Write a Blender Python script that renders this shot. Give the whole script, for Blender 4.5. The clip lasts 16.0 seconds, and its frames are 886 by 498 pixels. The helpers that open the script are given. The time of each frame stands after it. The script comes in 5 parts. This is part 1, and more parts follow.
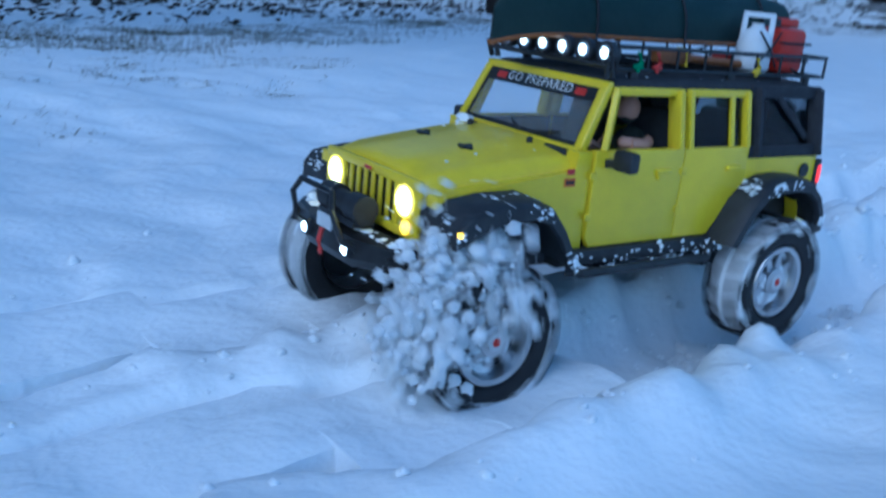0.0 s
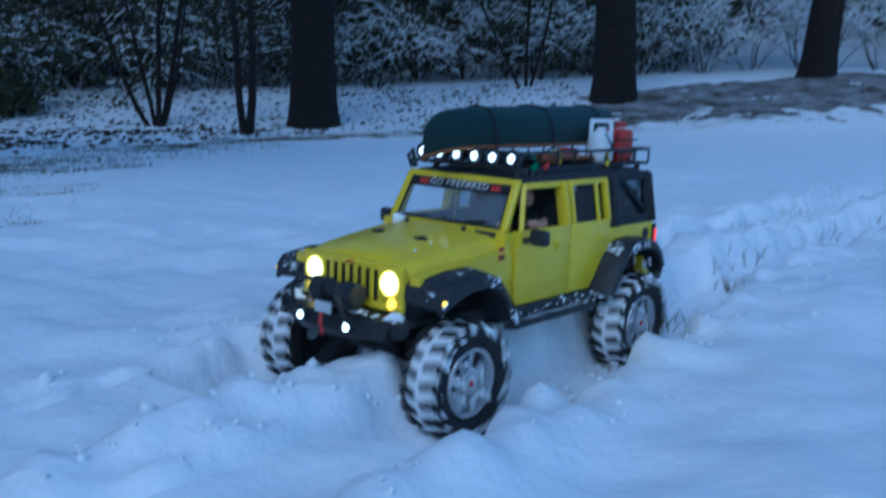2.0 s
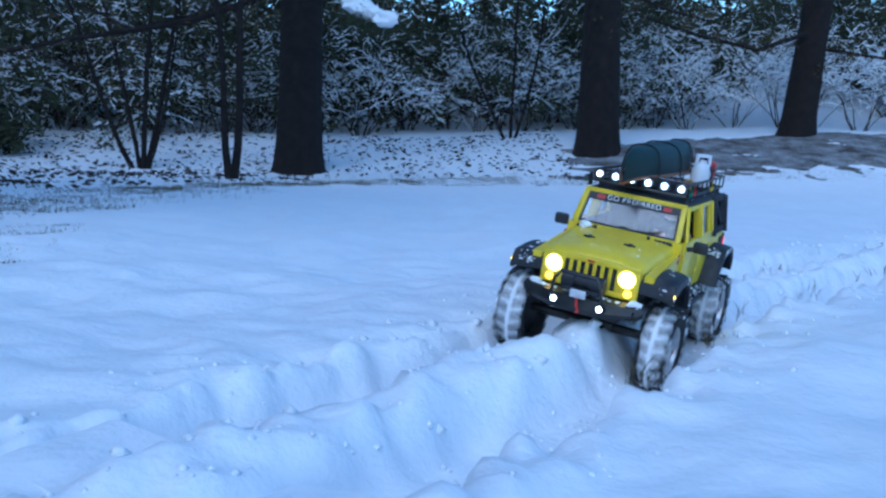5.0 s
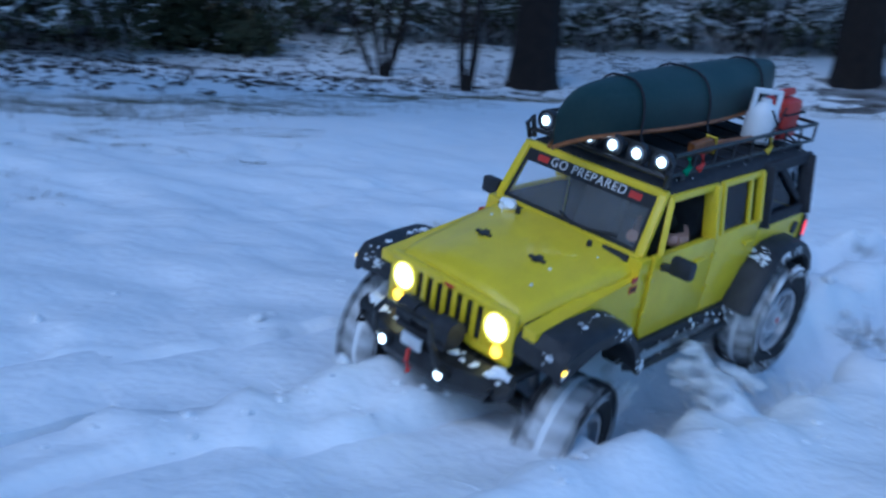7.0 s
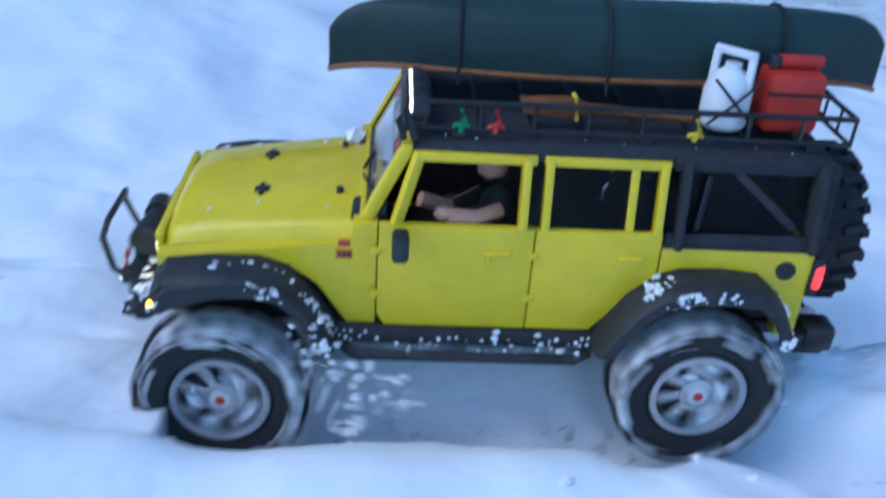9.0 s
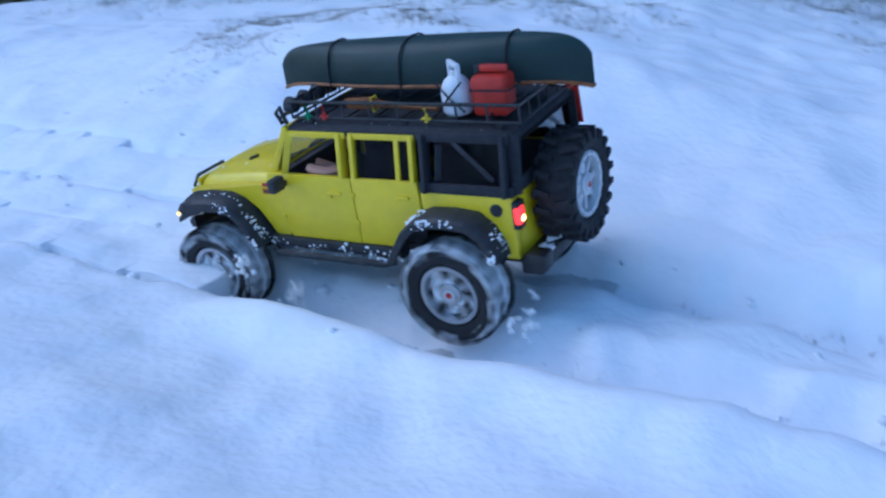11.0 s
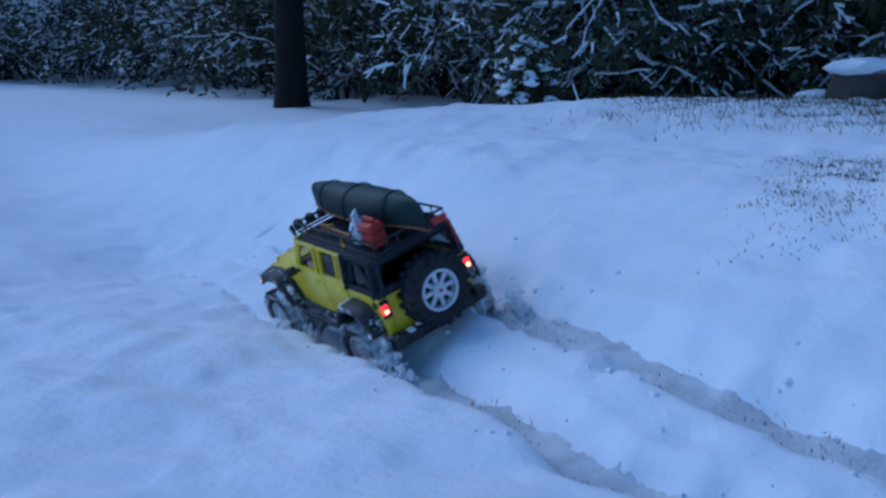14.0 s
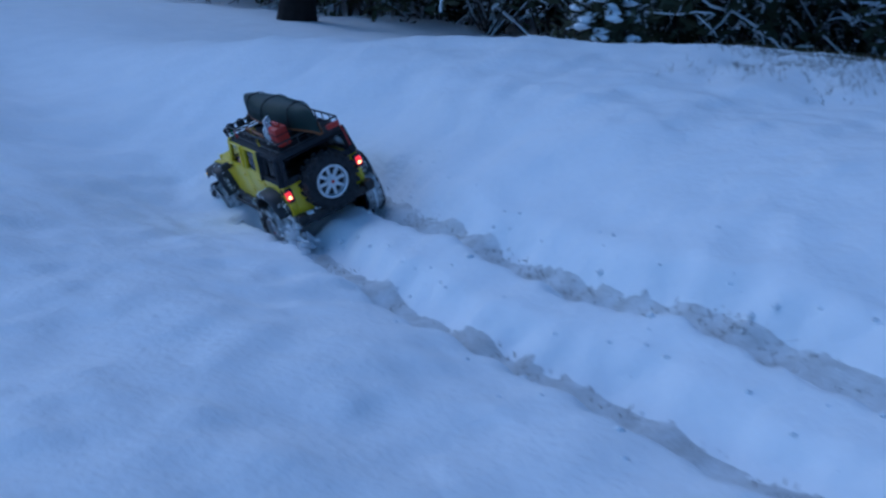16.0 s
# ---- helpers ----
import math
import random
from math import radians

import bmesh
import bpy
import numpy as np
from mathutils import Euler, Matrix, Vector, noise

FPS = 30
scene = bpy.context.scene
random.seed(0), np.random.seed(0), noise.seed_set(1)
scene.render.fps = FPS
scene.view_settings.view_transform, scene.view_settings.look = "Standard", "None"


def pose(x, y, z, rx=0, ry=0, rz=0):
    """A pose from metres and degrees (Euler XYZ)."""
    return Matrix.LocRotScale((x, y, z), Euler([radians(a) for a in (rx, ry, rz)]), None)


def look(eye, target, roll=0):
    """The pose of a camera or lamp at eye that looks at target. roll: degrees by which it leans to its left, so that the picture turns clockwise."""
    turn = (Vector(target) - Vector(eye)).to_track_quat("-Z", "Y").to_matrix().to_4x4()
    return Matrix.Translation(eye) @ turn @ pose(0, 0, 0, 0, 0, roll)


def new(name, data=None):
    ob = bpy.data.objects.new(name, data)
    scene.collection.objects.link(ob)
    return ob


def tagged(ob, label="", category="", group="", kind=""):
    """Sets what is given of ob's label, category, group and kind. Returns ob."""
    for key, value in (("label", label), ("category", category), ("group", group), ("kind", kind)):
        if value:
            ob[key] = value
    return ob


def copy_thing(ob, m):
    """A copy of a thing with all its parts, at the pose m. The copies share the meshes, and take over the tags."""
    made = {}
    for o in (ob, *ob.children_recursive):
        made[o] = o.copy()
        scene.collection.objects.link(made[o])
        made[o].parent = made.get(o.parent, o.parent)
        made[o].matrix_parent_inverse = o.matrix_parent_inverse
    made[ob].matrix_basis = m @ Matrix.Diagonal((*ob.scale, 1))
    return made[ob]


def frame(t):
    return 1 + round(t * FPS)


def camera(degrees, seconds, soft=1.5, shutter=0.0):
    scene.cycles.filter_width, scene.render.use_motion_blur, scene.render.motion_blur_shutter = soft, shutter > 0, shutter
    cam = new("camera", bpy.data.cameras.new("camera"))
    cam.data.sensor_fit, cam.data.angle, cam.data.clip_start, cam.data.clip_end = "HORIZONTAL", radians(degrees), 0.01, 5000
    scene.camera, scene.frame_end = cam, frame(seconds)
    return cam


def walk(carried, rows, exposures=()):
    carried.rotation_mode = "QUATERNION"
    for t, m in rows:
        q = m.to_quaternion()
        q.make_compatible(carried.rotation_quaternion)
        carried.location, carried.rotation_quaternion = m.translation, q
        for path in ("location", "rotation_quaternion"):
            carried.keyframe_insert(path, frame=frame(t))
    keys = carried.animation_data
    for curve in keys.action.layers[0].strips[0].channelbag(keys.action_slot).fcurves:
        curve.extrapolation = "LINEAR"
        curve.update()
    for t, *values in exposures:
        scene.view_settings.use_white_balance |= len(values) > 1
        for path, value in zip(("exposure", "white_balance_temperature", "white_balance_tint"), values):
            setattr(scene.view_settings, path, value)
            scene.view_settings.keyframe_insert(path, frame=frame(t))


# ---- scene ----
cam = camera(51.5, 16.0, soft=2.4, shutter=0.5)


def aim(x, y, z, yaw, pitch, roll):
    """A camera pose: yaw clockwise from north (+y), pitch upwards, roll to its left."""
    return pose(x, y, z, 0, 0, -yaw) @ pose(0, 0, 0, 90 + pitch) @ pose(0, 0, 0, 0, 0, roll)


def set_down(x, y, z, heading, nose_up, left_up):
    """The pose of the car: heading clockwise from north (+y)."""
    return pose(x, y, z, 0, 0, 90 - heading) @ pose(0, 0, 0, 0, -nose_up, 0) @ pose(0, 0, 0, left_up)


# time, place, yaw, pitch, roll
CAMERA_ROWS = [
    (0.0, 0.0000, 0.0000, 0.2650, -13.66, -16.40, 3.60),
    (0.5, 0.0000, 0.0000, 0.2400, -10.70, -11.99, 6.33),
    (1.0, 0.0000, 0.0000, 0.2400, -13.00, -12.44, 4.25),
    (1.5, 0.0000, 0.0000, 0.2400, -9.53, -13.41, 2.33),
    (2.0, 0.0000, 0.0000, 0.2400, 0.48, -8.75, 0.40),
    (2.5, 0.0000, 0.0000, 0.2400, 0.97, -5.56, 1.28),
    (3.0, 0.0000, 0.0000, 0.2400, 0.00, -6.20, 0.00),
    (3.5, 0.0000, 0.0000, 0.2400, 0.75, -5.97, 0.32),
    (4.0, 0.0000, 0.0000, 0.2400, 0.04, -5.57, 0.80),
    (6.3, 0.0000, 0.0000, 0.2400, 3.79, -7.35, 3.34),
    (6.5, 0.0000, 0.0000, 0.2443, 2.30, -8.30, 3.89),
    (7.0, 0.0000, 0.0000, 0.2550, -12.12, -11.66, 4.67),
    (7.5, 0.0000, 0.0000, 0.2675, -18.82, -11.21, 4.78),
    (8.0, 0.0000, 0.0000, 0.2800, -25.39, -12.10, 6.12),
    (8.5, 0.0000, 0.0000, 0.2900, -33.64, -15.97, 6.78),
    (9.0, 0.0267, -0.0463, 0.3294, -49.02, -24.40, 7.23),
    (9.5, 0.0752, -0.1039, 0.3168, -64.80, -23.51, 2.15),
    (10.0, 0.1145, -0.1889, 0.3224, -70.32, -23.06, 0.36),
    (10.2, 0.1298, -0.2205, 0.3154, -71.12, -21.48, -1.88),
    (12.3, 0.0776, -0.2649, 0.3604, -101.22, -14.20, 3.77),
    (12.5, 0.0405, -0.3005, 0.3783, -102.24, -13.75, 2.53),
    (13.0, -0.0419, -0.3828, 0.3840, -103.45, -13.23, 1.24),
    (13.5, -0.1210, -0.4678, 0.4000, -106.00, -14.01, -0.02),
    (14.0, -0.1910, -0.5478, 0.4161, -105.66, -12.31, 0.25),
    (14.5, -0.2466, -0.6219, 0.4102, -102.52, -13.08, 1.73),
    (15.0, -0.2984, -0.7039, 0.4029, -101.46, -14.85, 2.61),
    (15.5, -0.3709, -0.8155, 0.3865, -101.32, -16.49, 3.71),
    (16.0, -0.4746, -0.9371, 0.3880, -102.67, -16.68, 5.24),
]
walk(cam, [(t, aim(*r)) for t, *r in CAMERA_ROWS], exposures=[
    (0, 0.74, 4500, 4), (1.5, 0.68, 4480, 4), (2.0, 0.43, 4430, 3), (2.5, 0.82, 4540, 5), (3.5, 0.96, 4620, 7), (6.5, 1.02, 4650, 9), (7.0, 0.62, 4640, 11), (7.5, 0.62, 4620, 11), (8.0, 0.36, 4650, 15), (8.5, 0.72, 4850, 14),
    (9.0, 1.30, 5130, 12), (10.0, 1.45, 5550, 12), (10.5, 1.35, 5300, 14), (12.4, 0.76, 4750, 15), (13.0, 0.64, 4680, 15), (14, 0.50, 4640, 14), (16, 0.27, 4520, 12)])

# time, place, heading, nose up, left side up
CAR_ROWS = [
    (0.0, -0.0801, 0.7339, 0.0108, -139.49, 1.82, -1.15),
    (0.5, -0.0464, 0.8008, 0.0032, -139.19, 0.70, -6.03),
    (1.0, -0.0450, 0.8228, -0.0015, -138.92, 1.64, -2.55),
    (1.5, 0.0718, 0.9307, -0.0037, -139.84, 0.93, -2.28),
    (2.0, 0.0465, 0.9381, -0.0165, -139.23, 0.68, -1.91),
    (2.5, 0.0420, 0.9243, -0.0116, -139.00, 0.55, 1.96),
    (3.0, 0.0388, 0.9129, -0.0048, -139.08, 0.73, 2.07),
    (3.5, 0.0359, 0.9145, -0.0063, -139.48, -0.01, 4.53),
    (4.0, 0.2149, 1.1279, 0.0014, -146.50, -0.01, -0.51),
    (6.3, 0.3017, 1.3076, 0.0118, -152.60, -1.62, -11.94),
    (6.5, 0.2128, 1.1473, 0.0101, -150.37, 4.14, -5.80),
    (7.0, -0.0399, 0.8030, 0.0003, -148.83, -5.95, -10.32),
    (7.5, -0.1235, 0.6665, -0.0078, -148.01, 0.27, -14.69),
    (8.0, -0.2150, 0.5496, -0.0203, -145.40, -5.37, -12.41),
    (8.5, -0.3229, 0.4835, -0.0169, -144.84, -3.20, -7.91),
    (9.0, -0.4106, 0.3523, -0.0185, -144.57, -3.20, -4.93),
    (9.5, -0.5097, 0.2235, -0.0153, -144.01, -2.95, -7.58),
    (10.0, -0.6053, 0.0930, -0.0165, -142.66, -2.40, -6.52),
    (10.2, -0.6469, 0.0419, -0.0162, -142.04, -2.39, -6.68),
    (11.25, -0.9167, -0.2461, 0.0013, -141.39, -2.36, -13.05),
    (12.3, -1.1319, -0.5777, 0.0188, -140.74, -2.33, -19.42),
    (12.5, -1.2252, -0.6411, 0.0145, -140.06, 0.25, -20.25),
    (13.0, -1.3676, -0.7816, -0.0066, -139.21, -0.62, -22.55),
    (13.5, -1.4893, -0.9078, -0.0212, -140.90, 0.90, -25.66),
    (14.0, -1.6072, -1.0579, -0.0402, -139.55, -1.65, -20.13),
    (14.5, -1.7153, -1.1687, -0.0467, -138.95, -2.70, -22.09),
    (15.0, -1.8819, -1.3243, -0.0644, -138.97, -4.38, -25.41),
    (15.5, -2.1152, -1.5225, -0.1038, -137.61, -3.80, -24.37),
    (16.0, -2.2198, -1.6442, -0.1116, -136.40, -2.90, -24.20),
]

# ---- light: a blue winter dusk under a thin overcast ----
SUN_ELEVATION, SUN_TURN = radians(9), radians(200)
world = bpy.data.worlds.new("dusk_sky")
scene.world = world
world.use_nodes = True
wn = world.node_tree.nodes
sky = wn.new("ShaderNodeTexSky")
sky.sky_type, sky.sun_disc = "NISHITA", False
sky.sun_elevation, sky.sun_rotation = SUN_ELEVATION, SUN_TURN
sky.air_density, sky.dust_density, sky.ozone_density = 1.0, 0.6, 2.5
wn["Background"].inputs["Strength"].default_value = 0.15
world.node_tree.links.new(sky.outputs[0], wn["Background"].inputs["Color"])
sun = new("sun", bpy.data.lights.new("sun", "SUN"))
sun.data.energy, sun.data.angle, sun.data.color = 0.5, radians(40), (1.0, 0.96, 0.92)
sun.matrix_world = look((0, 0, 0), (-math.sin(SUN_TURN) * math.cos(radians(50)), -math.cos(SUN_TURN) * math.cos(radians(50)), -math.sin(radians(50))))

# ---- materials ----


def material(name, color, rough=0.6, metal=0.0, grain=0.0, size=40.0, bump=0.0, color2=None, coat=0.0, emit=None, strength=0.0, transmission=0.0, fine=0.0, ior=1.45):
    """A principled material whose colour varies by noise at two scales, with a relief."""
    mat = bpy.data.materials.new(name)
    mat.use_nodes = True
    nt = mat.node_tree
    b = nt.nodes["Principled BSDF"]
    b.inputs["Base Color"].default_value = (*color, 1)
    b.inputs["Roughness"].default_value, b.inputs["Metallic"].default_value = rough, metal
    b.inputs["Coat Weight"].default_value, b.inputs["Transmission Weight"].default_value = coat, transmission
    b.inputs["IOR"].default_value = ior
    b.inputs["Coat Roughness"].default_value = 0.12
    if emit:
        b.inputs["Emission Color"].default_value = (*emit, 1)
        b.inputs["Emission Strength"].default_value = strength
    if grain or bump or fine:
        co = nt.nodes.new("ShaderNodeTexCoord")
        n1 = nt.nodes.new("ShaderNodeTexNoise")
        n2 = nt.nodes.new("ShaderNodeTexNoise")
        n1.inputs["Scale"].default_value, n1.inputs["Detail"].default_value = size, 5
        n2.inputs["Scale"].default_value, n2.inputs["Detail"].default_value = size * 9, 3
        for n in (n1, n2):
            nt.links.new(co.outputs["Object"], n.inputs["Vector"])
        add = nt.nodes.new("ShaderNodeMath")
        add.operation = "MULTIPLY_ADD"
        add.inputs[1].default_value = 0.45
        nt.links.new(n2.outputs["Fac"], add.inputs[0])
        nt.links.new(n1.outputs["Fac"], add.inputs[2])
        if grain:
            ramp = nt.nodes.new("ShaderNodeValToRGB")
            c2 = color2 or tuple(c * (1 - grain) for c in color)
            ramp.color_ramp.elements[0].position, ramp.color_ramp.elements[1].position = 0.55, 0.95
            ramp.color_ramp.elements[0].color, ramp.color_ramp.elements[1].color = (*color, 1), (*c2, 1)
            nt.links.new(add.outputs[0], ramp.inputs[0])
            nt.links.new(ramp.outputs[0], b.inputs["Base Color"])
        if bump:
            bm_node = nt.nodes.new("ShaderNodeBump")
            bm_node.inputs["Strength"].default_value, bm_node.inputs["Distance"].default_value = 1.0, bump
            nt.links.new(add.outputs[0], bm_node.inputs["Height"])
            nt.links.new(bm_node.outputs[0], b.inputs["Normal"])
    return mat


SNOW = material("snow", (0.90, 0.915, 0.93), 0.8, grain=0.05, size=9, bump=0.005, color2=(0.85, 0.87, 0.89))
CLUMP = material("clumped_snow", (0.87, 0.89, 0.91), 0.8, grain=0.05, size=60, bump=0.0005)


def powder_material():
    """Loose airborne snow: light passes through its thin flecks."""
    mat = bpy.data.materials.new("powder_snow")
    mat.use_nodes = True
    nt = mat.node_tree
    b = nt.nodes["Principled BSDF"]
    b.inputs["Base Color"].default_value, b.inputs["Roughness"].default_value = (0.93, 0.945, 0.96, 1), 0.9
    thin = nt.nodes.new("ShaderNodeBsdfTranslucent")
    thin.inputs["Color"].default_value = (0.95, 0.96, 0.97, 1)
    mix = nt.nodes.new("ShaderNodeMixShader")
    mix.inputs[0].default_value = 0.5
    nt.links.new(b.outputs[0], mix.inputs[1])
    nt.links.new(thin.outputs[0], mix.inputs[2])
    nt.links.new(mix.outputs[0], nt.nodes["Material Output"].inputs["Surface"])
    return mat


POWDER = powder_material()
YELLOW = material("yellow_paint", (0.80, 0.61, 0.006), 0.38, grain=0.12, size=50, coat=0.3, color2=(0.72, 0.54, 0.010))
BLACK = material("black_plastic", (0.018, 0.019, 0.022), 0.55, grain=0.4, size=90, bump=0.0004, color2=(0.035, 0.036, 0.04))
CLOTH = material("black_soft_top", (0.02, 0.021, 0.026), 0.8, grain=0.4, size=120, bump=0.0004, color2=(0.035, 0.036, 0.042))
STEEL = material("black_steel", (0.012, 0.012, 0.014), 0.35, grain=0.4, size=80, color2=(0.03, 0.03, 0.03))
RUBBER = material("tyre_rubber", (0.012, 0.012, 0.014), 0.75, grain=0.5, size=120, bump=0.0006, color2=(0.03, 0.03, 0.033))
CHROME = material("brushed_alloy", (0.62, 0.63, 0.65), 0.3, metal=0.9, grain=0.2, size=80)
WHITE_RIM = material("white_rim", (0.7, 0.71, 0.72), 0.4, metal=0.3, grain=0.15, size=80)
GLASS = material("clear_window_glass", (0.86, 0.89, 0.92), 0.05, transmission=0.93, ior=1.5)
TINT = material("tinted_window", (0.42, 0.45, 0.48), 0.03, transmission=1.0, ior=1.2)
BANNER = material("black_banner", (0.02, 0.02, 0.022), 0.4, grain=0.2, size=60)
LETTER = material("white_lettering", (0.8, 0.8, 0.8), 0.5, grain=0.05, size=60)
RED_STICKER = material("red_sticker", (0.55, 0.04, 0.03), 0.45, grain=0.2, size=70)
ORANGE_STICKER = material("orange_sticker", (0.65, 0.16, 0.02), 0.45, grain=0.2, size=70)
HEADLIGHT = material("lit_headlight", (1, 1, 0.9), 0.3, emit=(1.0, 0.95, 0.50), strength=2.6)
WHITE_LAMP = material("lit_white_lamp", (1, 1, 1), 0.3, emit=(0.9, 1.0, 0.9), strength=3.0)
AMBER_LAMP = material("lit_amber_lamp", (1, 0.6, 0.05), 0.3, emit=(1.0, 0.55, 0.02), strength=2.5)
RED_LAMP = material("lit_red_lamp", (0.9, 0.03, 0.02), 0.3, emit=(1.0, 0.03, 0.03), strength=0.9)
LAMP_CORE = material("lit_lamp_core", (1, 0.8, 0.3), 0.3, emit=(1.0, 0.5, 0.12), strength=4.0)
CANOE_GREEN = material("dark_green_canoe", (0.018, 0.045, 0.043), 0.5, grain=0.35, size=25, bump=0.0003, color2=(0.03, 0.06, 0.056))
WOOD = material("varnished_wood", (0.30, 0.11, 0.03), 0.45, grain=0.5, size=60, bump=0.0003)
RED_CAN = material("red_fuel_can", (0.50, 0.03, 0.015), 0.45, grain=0.25, size=60, bump=0.0003)
WHITE_JUG = material("white_jug", (0.72, 0.74, 0.76), 0.4, grain=0.08, size=60)
CORD = material("black_cord", (0.02, 0.02, 0.025), 0.8, grain=0.4, size=200)
YELLOW_STRAP = material("yellow_strap", (0.70, 0.52, 0.03), 0.7, grain=0.3, size=120)
GREEN_STRAP = material("green_strap", (0.02, 0.25, 0.10), 0.7, grain=0.3, size=120)
SKIN = material("doll_vinyl", (0.50, 0.27, 0.19), 0.5, grain=0.1, size=60)
DOLL_SHIRT = material("doll_shirt", (0.03, 0.035, 0.03), 0.9, grain=0.4, size=120)
BARK = material("pine_bark", (0.016, 0.011, 0.009), 1.0, grain=0.6, size=14, bump=0.02, color2=(0.006, 0.005, 0.005))
TWIG = material("twig_bark", (0.055, 0.042, 0.035), 0.95, grain=0.5, size=20, color2=(0.03, 0.024, 0.02))
NEEDLE = material("evergreen_leaves", (0.030, 0.045, 0.022), 0.8, grain=0.6, size=8, color2=(0.055, 0.05, 0.02))
DRY_LEAF = material("dry_leaves", (0.10, 0.07, 0.025), 0.85, grain=0.5, size=8, color2=(0.05, 0.05, 0.02))
GRASS = material("winter_grass", (0.075, 0.075, 0.035), 0.9, grain=0.6, size=12, color2=(0.10, 0.075, 0.04))
ROCK = material("grey_rock", (0.085, 0.072, 0.062), 0.95, grain=0.6, size=9, bump=0.02)
SOIL = material("bruised_grass", (0.10, 0.095, 0.075), 0.95, grain=0.5, size=60, color2=(0.06, 0.058, 0.042))
# grey of packed wet snow, darkened further for the shade in the ruts
SHADED_SLUSH = material("shaded_trodden_slush", (0.70, 0.72, 0.74), 0.75, grain=0.3, size=26, bump=0.002, color2=(0.46, 0.47, 0.47))
# glow put into the bezel for the lens's yellow halo and reflection
RIM_GLOW = material("headlight_rim_glow", (0.9, 0.75, 0.1), 0.3, emit=(1.0, 0.80, 0.06), strength=0.9)
DUSTED = material("snow_dusted_litter", (0.055, 0.044, 0.034), 0.95, grain=0.5, size=5, bump=0.012, color2=(0.34, 0.345, 0.355))
LITTER = material("needle_litter", (0.045, 0.034, 0.026), 0.95, grain=0.5, size=14, bump=0.01)

# ---- mesh helpers ----
K = 0.1  # the car is a one-to-ten model: its sizes are written in metres of the real car


def part(name, bm, mat, parent=None, label="", k=K, smooth=True):
    """One mesh object out of a bmesh, under its thing."""
    if k != 1:
        bmesh.ops.scale(bm, vec=(k, k, k), verts=bm.verts)
    bmesh.ops.recalc_face_normals(bm, faces=bm.faces)
    me = bpy.data.meshes.new(name)
    bm.to_mesh(me)
    bm.free()
    me.materials.append(mat)
    if smooth:
        me.shade_smooth()
        me.set_sharp_from_angle(angle=radians(35))
    ob = new(name, me)
    ob.parent = parent
    if label:
        ob["label"] = label
    return ob


def box(bm, x0, x1, y0, y1, z0, z1, bev=0.0, m=None):
    vs = [bm.verts.new((x, y, z)) for x in (x0, x1) for y in (y0, y1) for z in (z0, z1)]
    fs = [bm.faces.new([vs[i] for i in f]) for f in ((0, 1, 3, 2), (4, 6, 7, 5), (0, 4, 5, 1), (2, 3, 7, 6), (0, 2, 6, 4), (1, 5, 7, 3))]
    if m is not None:
        bmesh.ops.transform(bm, matrix=m, verts=vs)
    if bev:
        bmesh.ops.bevel(bm, geom=list({e for f in fs for e in f.edges}), offset=bev, segments=2, affect="EDGES", profile=0.5)


def slab(bm, outline, y0, y1, bev=0.0, lean=0.0, z_lean=0.0):
    """A plate with the outline (x, z), from y0 to y1; above z_lean it leans inwards by lean per metre."""
    def at(x, z, y):
        return (x, y - math.copysign(max(0.0, z - z_lean) * lean, y), z)
    a = [bm.verts.new(at(x, z, y0)) for x, z in outline]
    b = [bm.verts.new(at(x, z, y1)) for x, z in outline]
    n = len(outline)
    fs = [bm.faces.new(a), bm.faces.new(b[::-1])]
    fs += [bm.faces.new((a[i], b[i], b[(i + 1) % n], a[(i + 1) % n])) for i in range(n)]
    if bev:
        bmesh.ops.bevel(bm, geom=list({e for f in fs[:2] for e in f.edges}), offset=bev, segments=2, affect="EDGES", profile=0.5)


def tube(bm, pts, r, n=8, closed=False, r_end=None):
    """A round tube along points."""
    pts = [Vector(p) for p in pts]
    rings = []
    for i, p in enumerate(pts):
        a = pts[i - 1] if i or closed else p
        b = pts[(i + 1) % len(pts)] if i < len(pts) - 1 or closed else p
        q = (b - a).normalized().to_track_quat("Z", "Y")
        rr = r if r_end is None else r + (r_end - r) * i / (len(pts) - 1)
        rings.append([bm.verts.new(p + q @ Vector((rr * math.cos(2 * math.pi * j / n), rr * math.sin(2 * math.pi * j / n), 0))) for j in range(n)])
    for i in range(len(rings) - (0 if closed else 1)):
        a, b = rings[i], rings[(i + 1) % len(rings)]
        for j in range(n):
            bm.faces.new((a[j], a[(j + 1) % n], b[(j + 1) % n], b[j]))
    if not closed:
        bm.faces.new(rings[0][::-1])
        bm.faces.new(rings[-1])


def loft(bm, sections, caps=True, ring=True):
    """A skin over sections with equal numbers of points."""
    rows = [[bm.verts.new(p) for p in s] for s in sections]
    n = len(rows[0])
    for a, b in zip(rows, rows[1:]):
        for j in range(n if ring else n - 1):
            bm.faces.new((a[j], a[(j + 1) % n], b[(j + 1) % n], b[j]))
    if caps:
        bm.faces.new(rows[0][::-1])
        bm.faces.new(rows[-1])


def turned(bm, profile, axis="Y", n=32, centre=(0, 0, 0), caps=True):
    """A body of revolution round an axis: profile of (along, radius)."""
    rows = []
    for a, r in profile:
        row = []
        for j in range(n):
            c, s = r * math.cos(2 * math.pi * j / n), r * math.sin(2 * math.pi * j / n)
            p = {"Y": (c, a, s), "X": (a, c, s), "Z": (c, s, a)}[axis]
            row.append(Vector(centre) + Vector(p))
        rows.append(row)
    loft(bm, rows, caps)


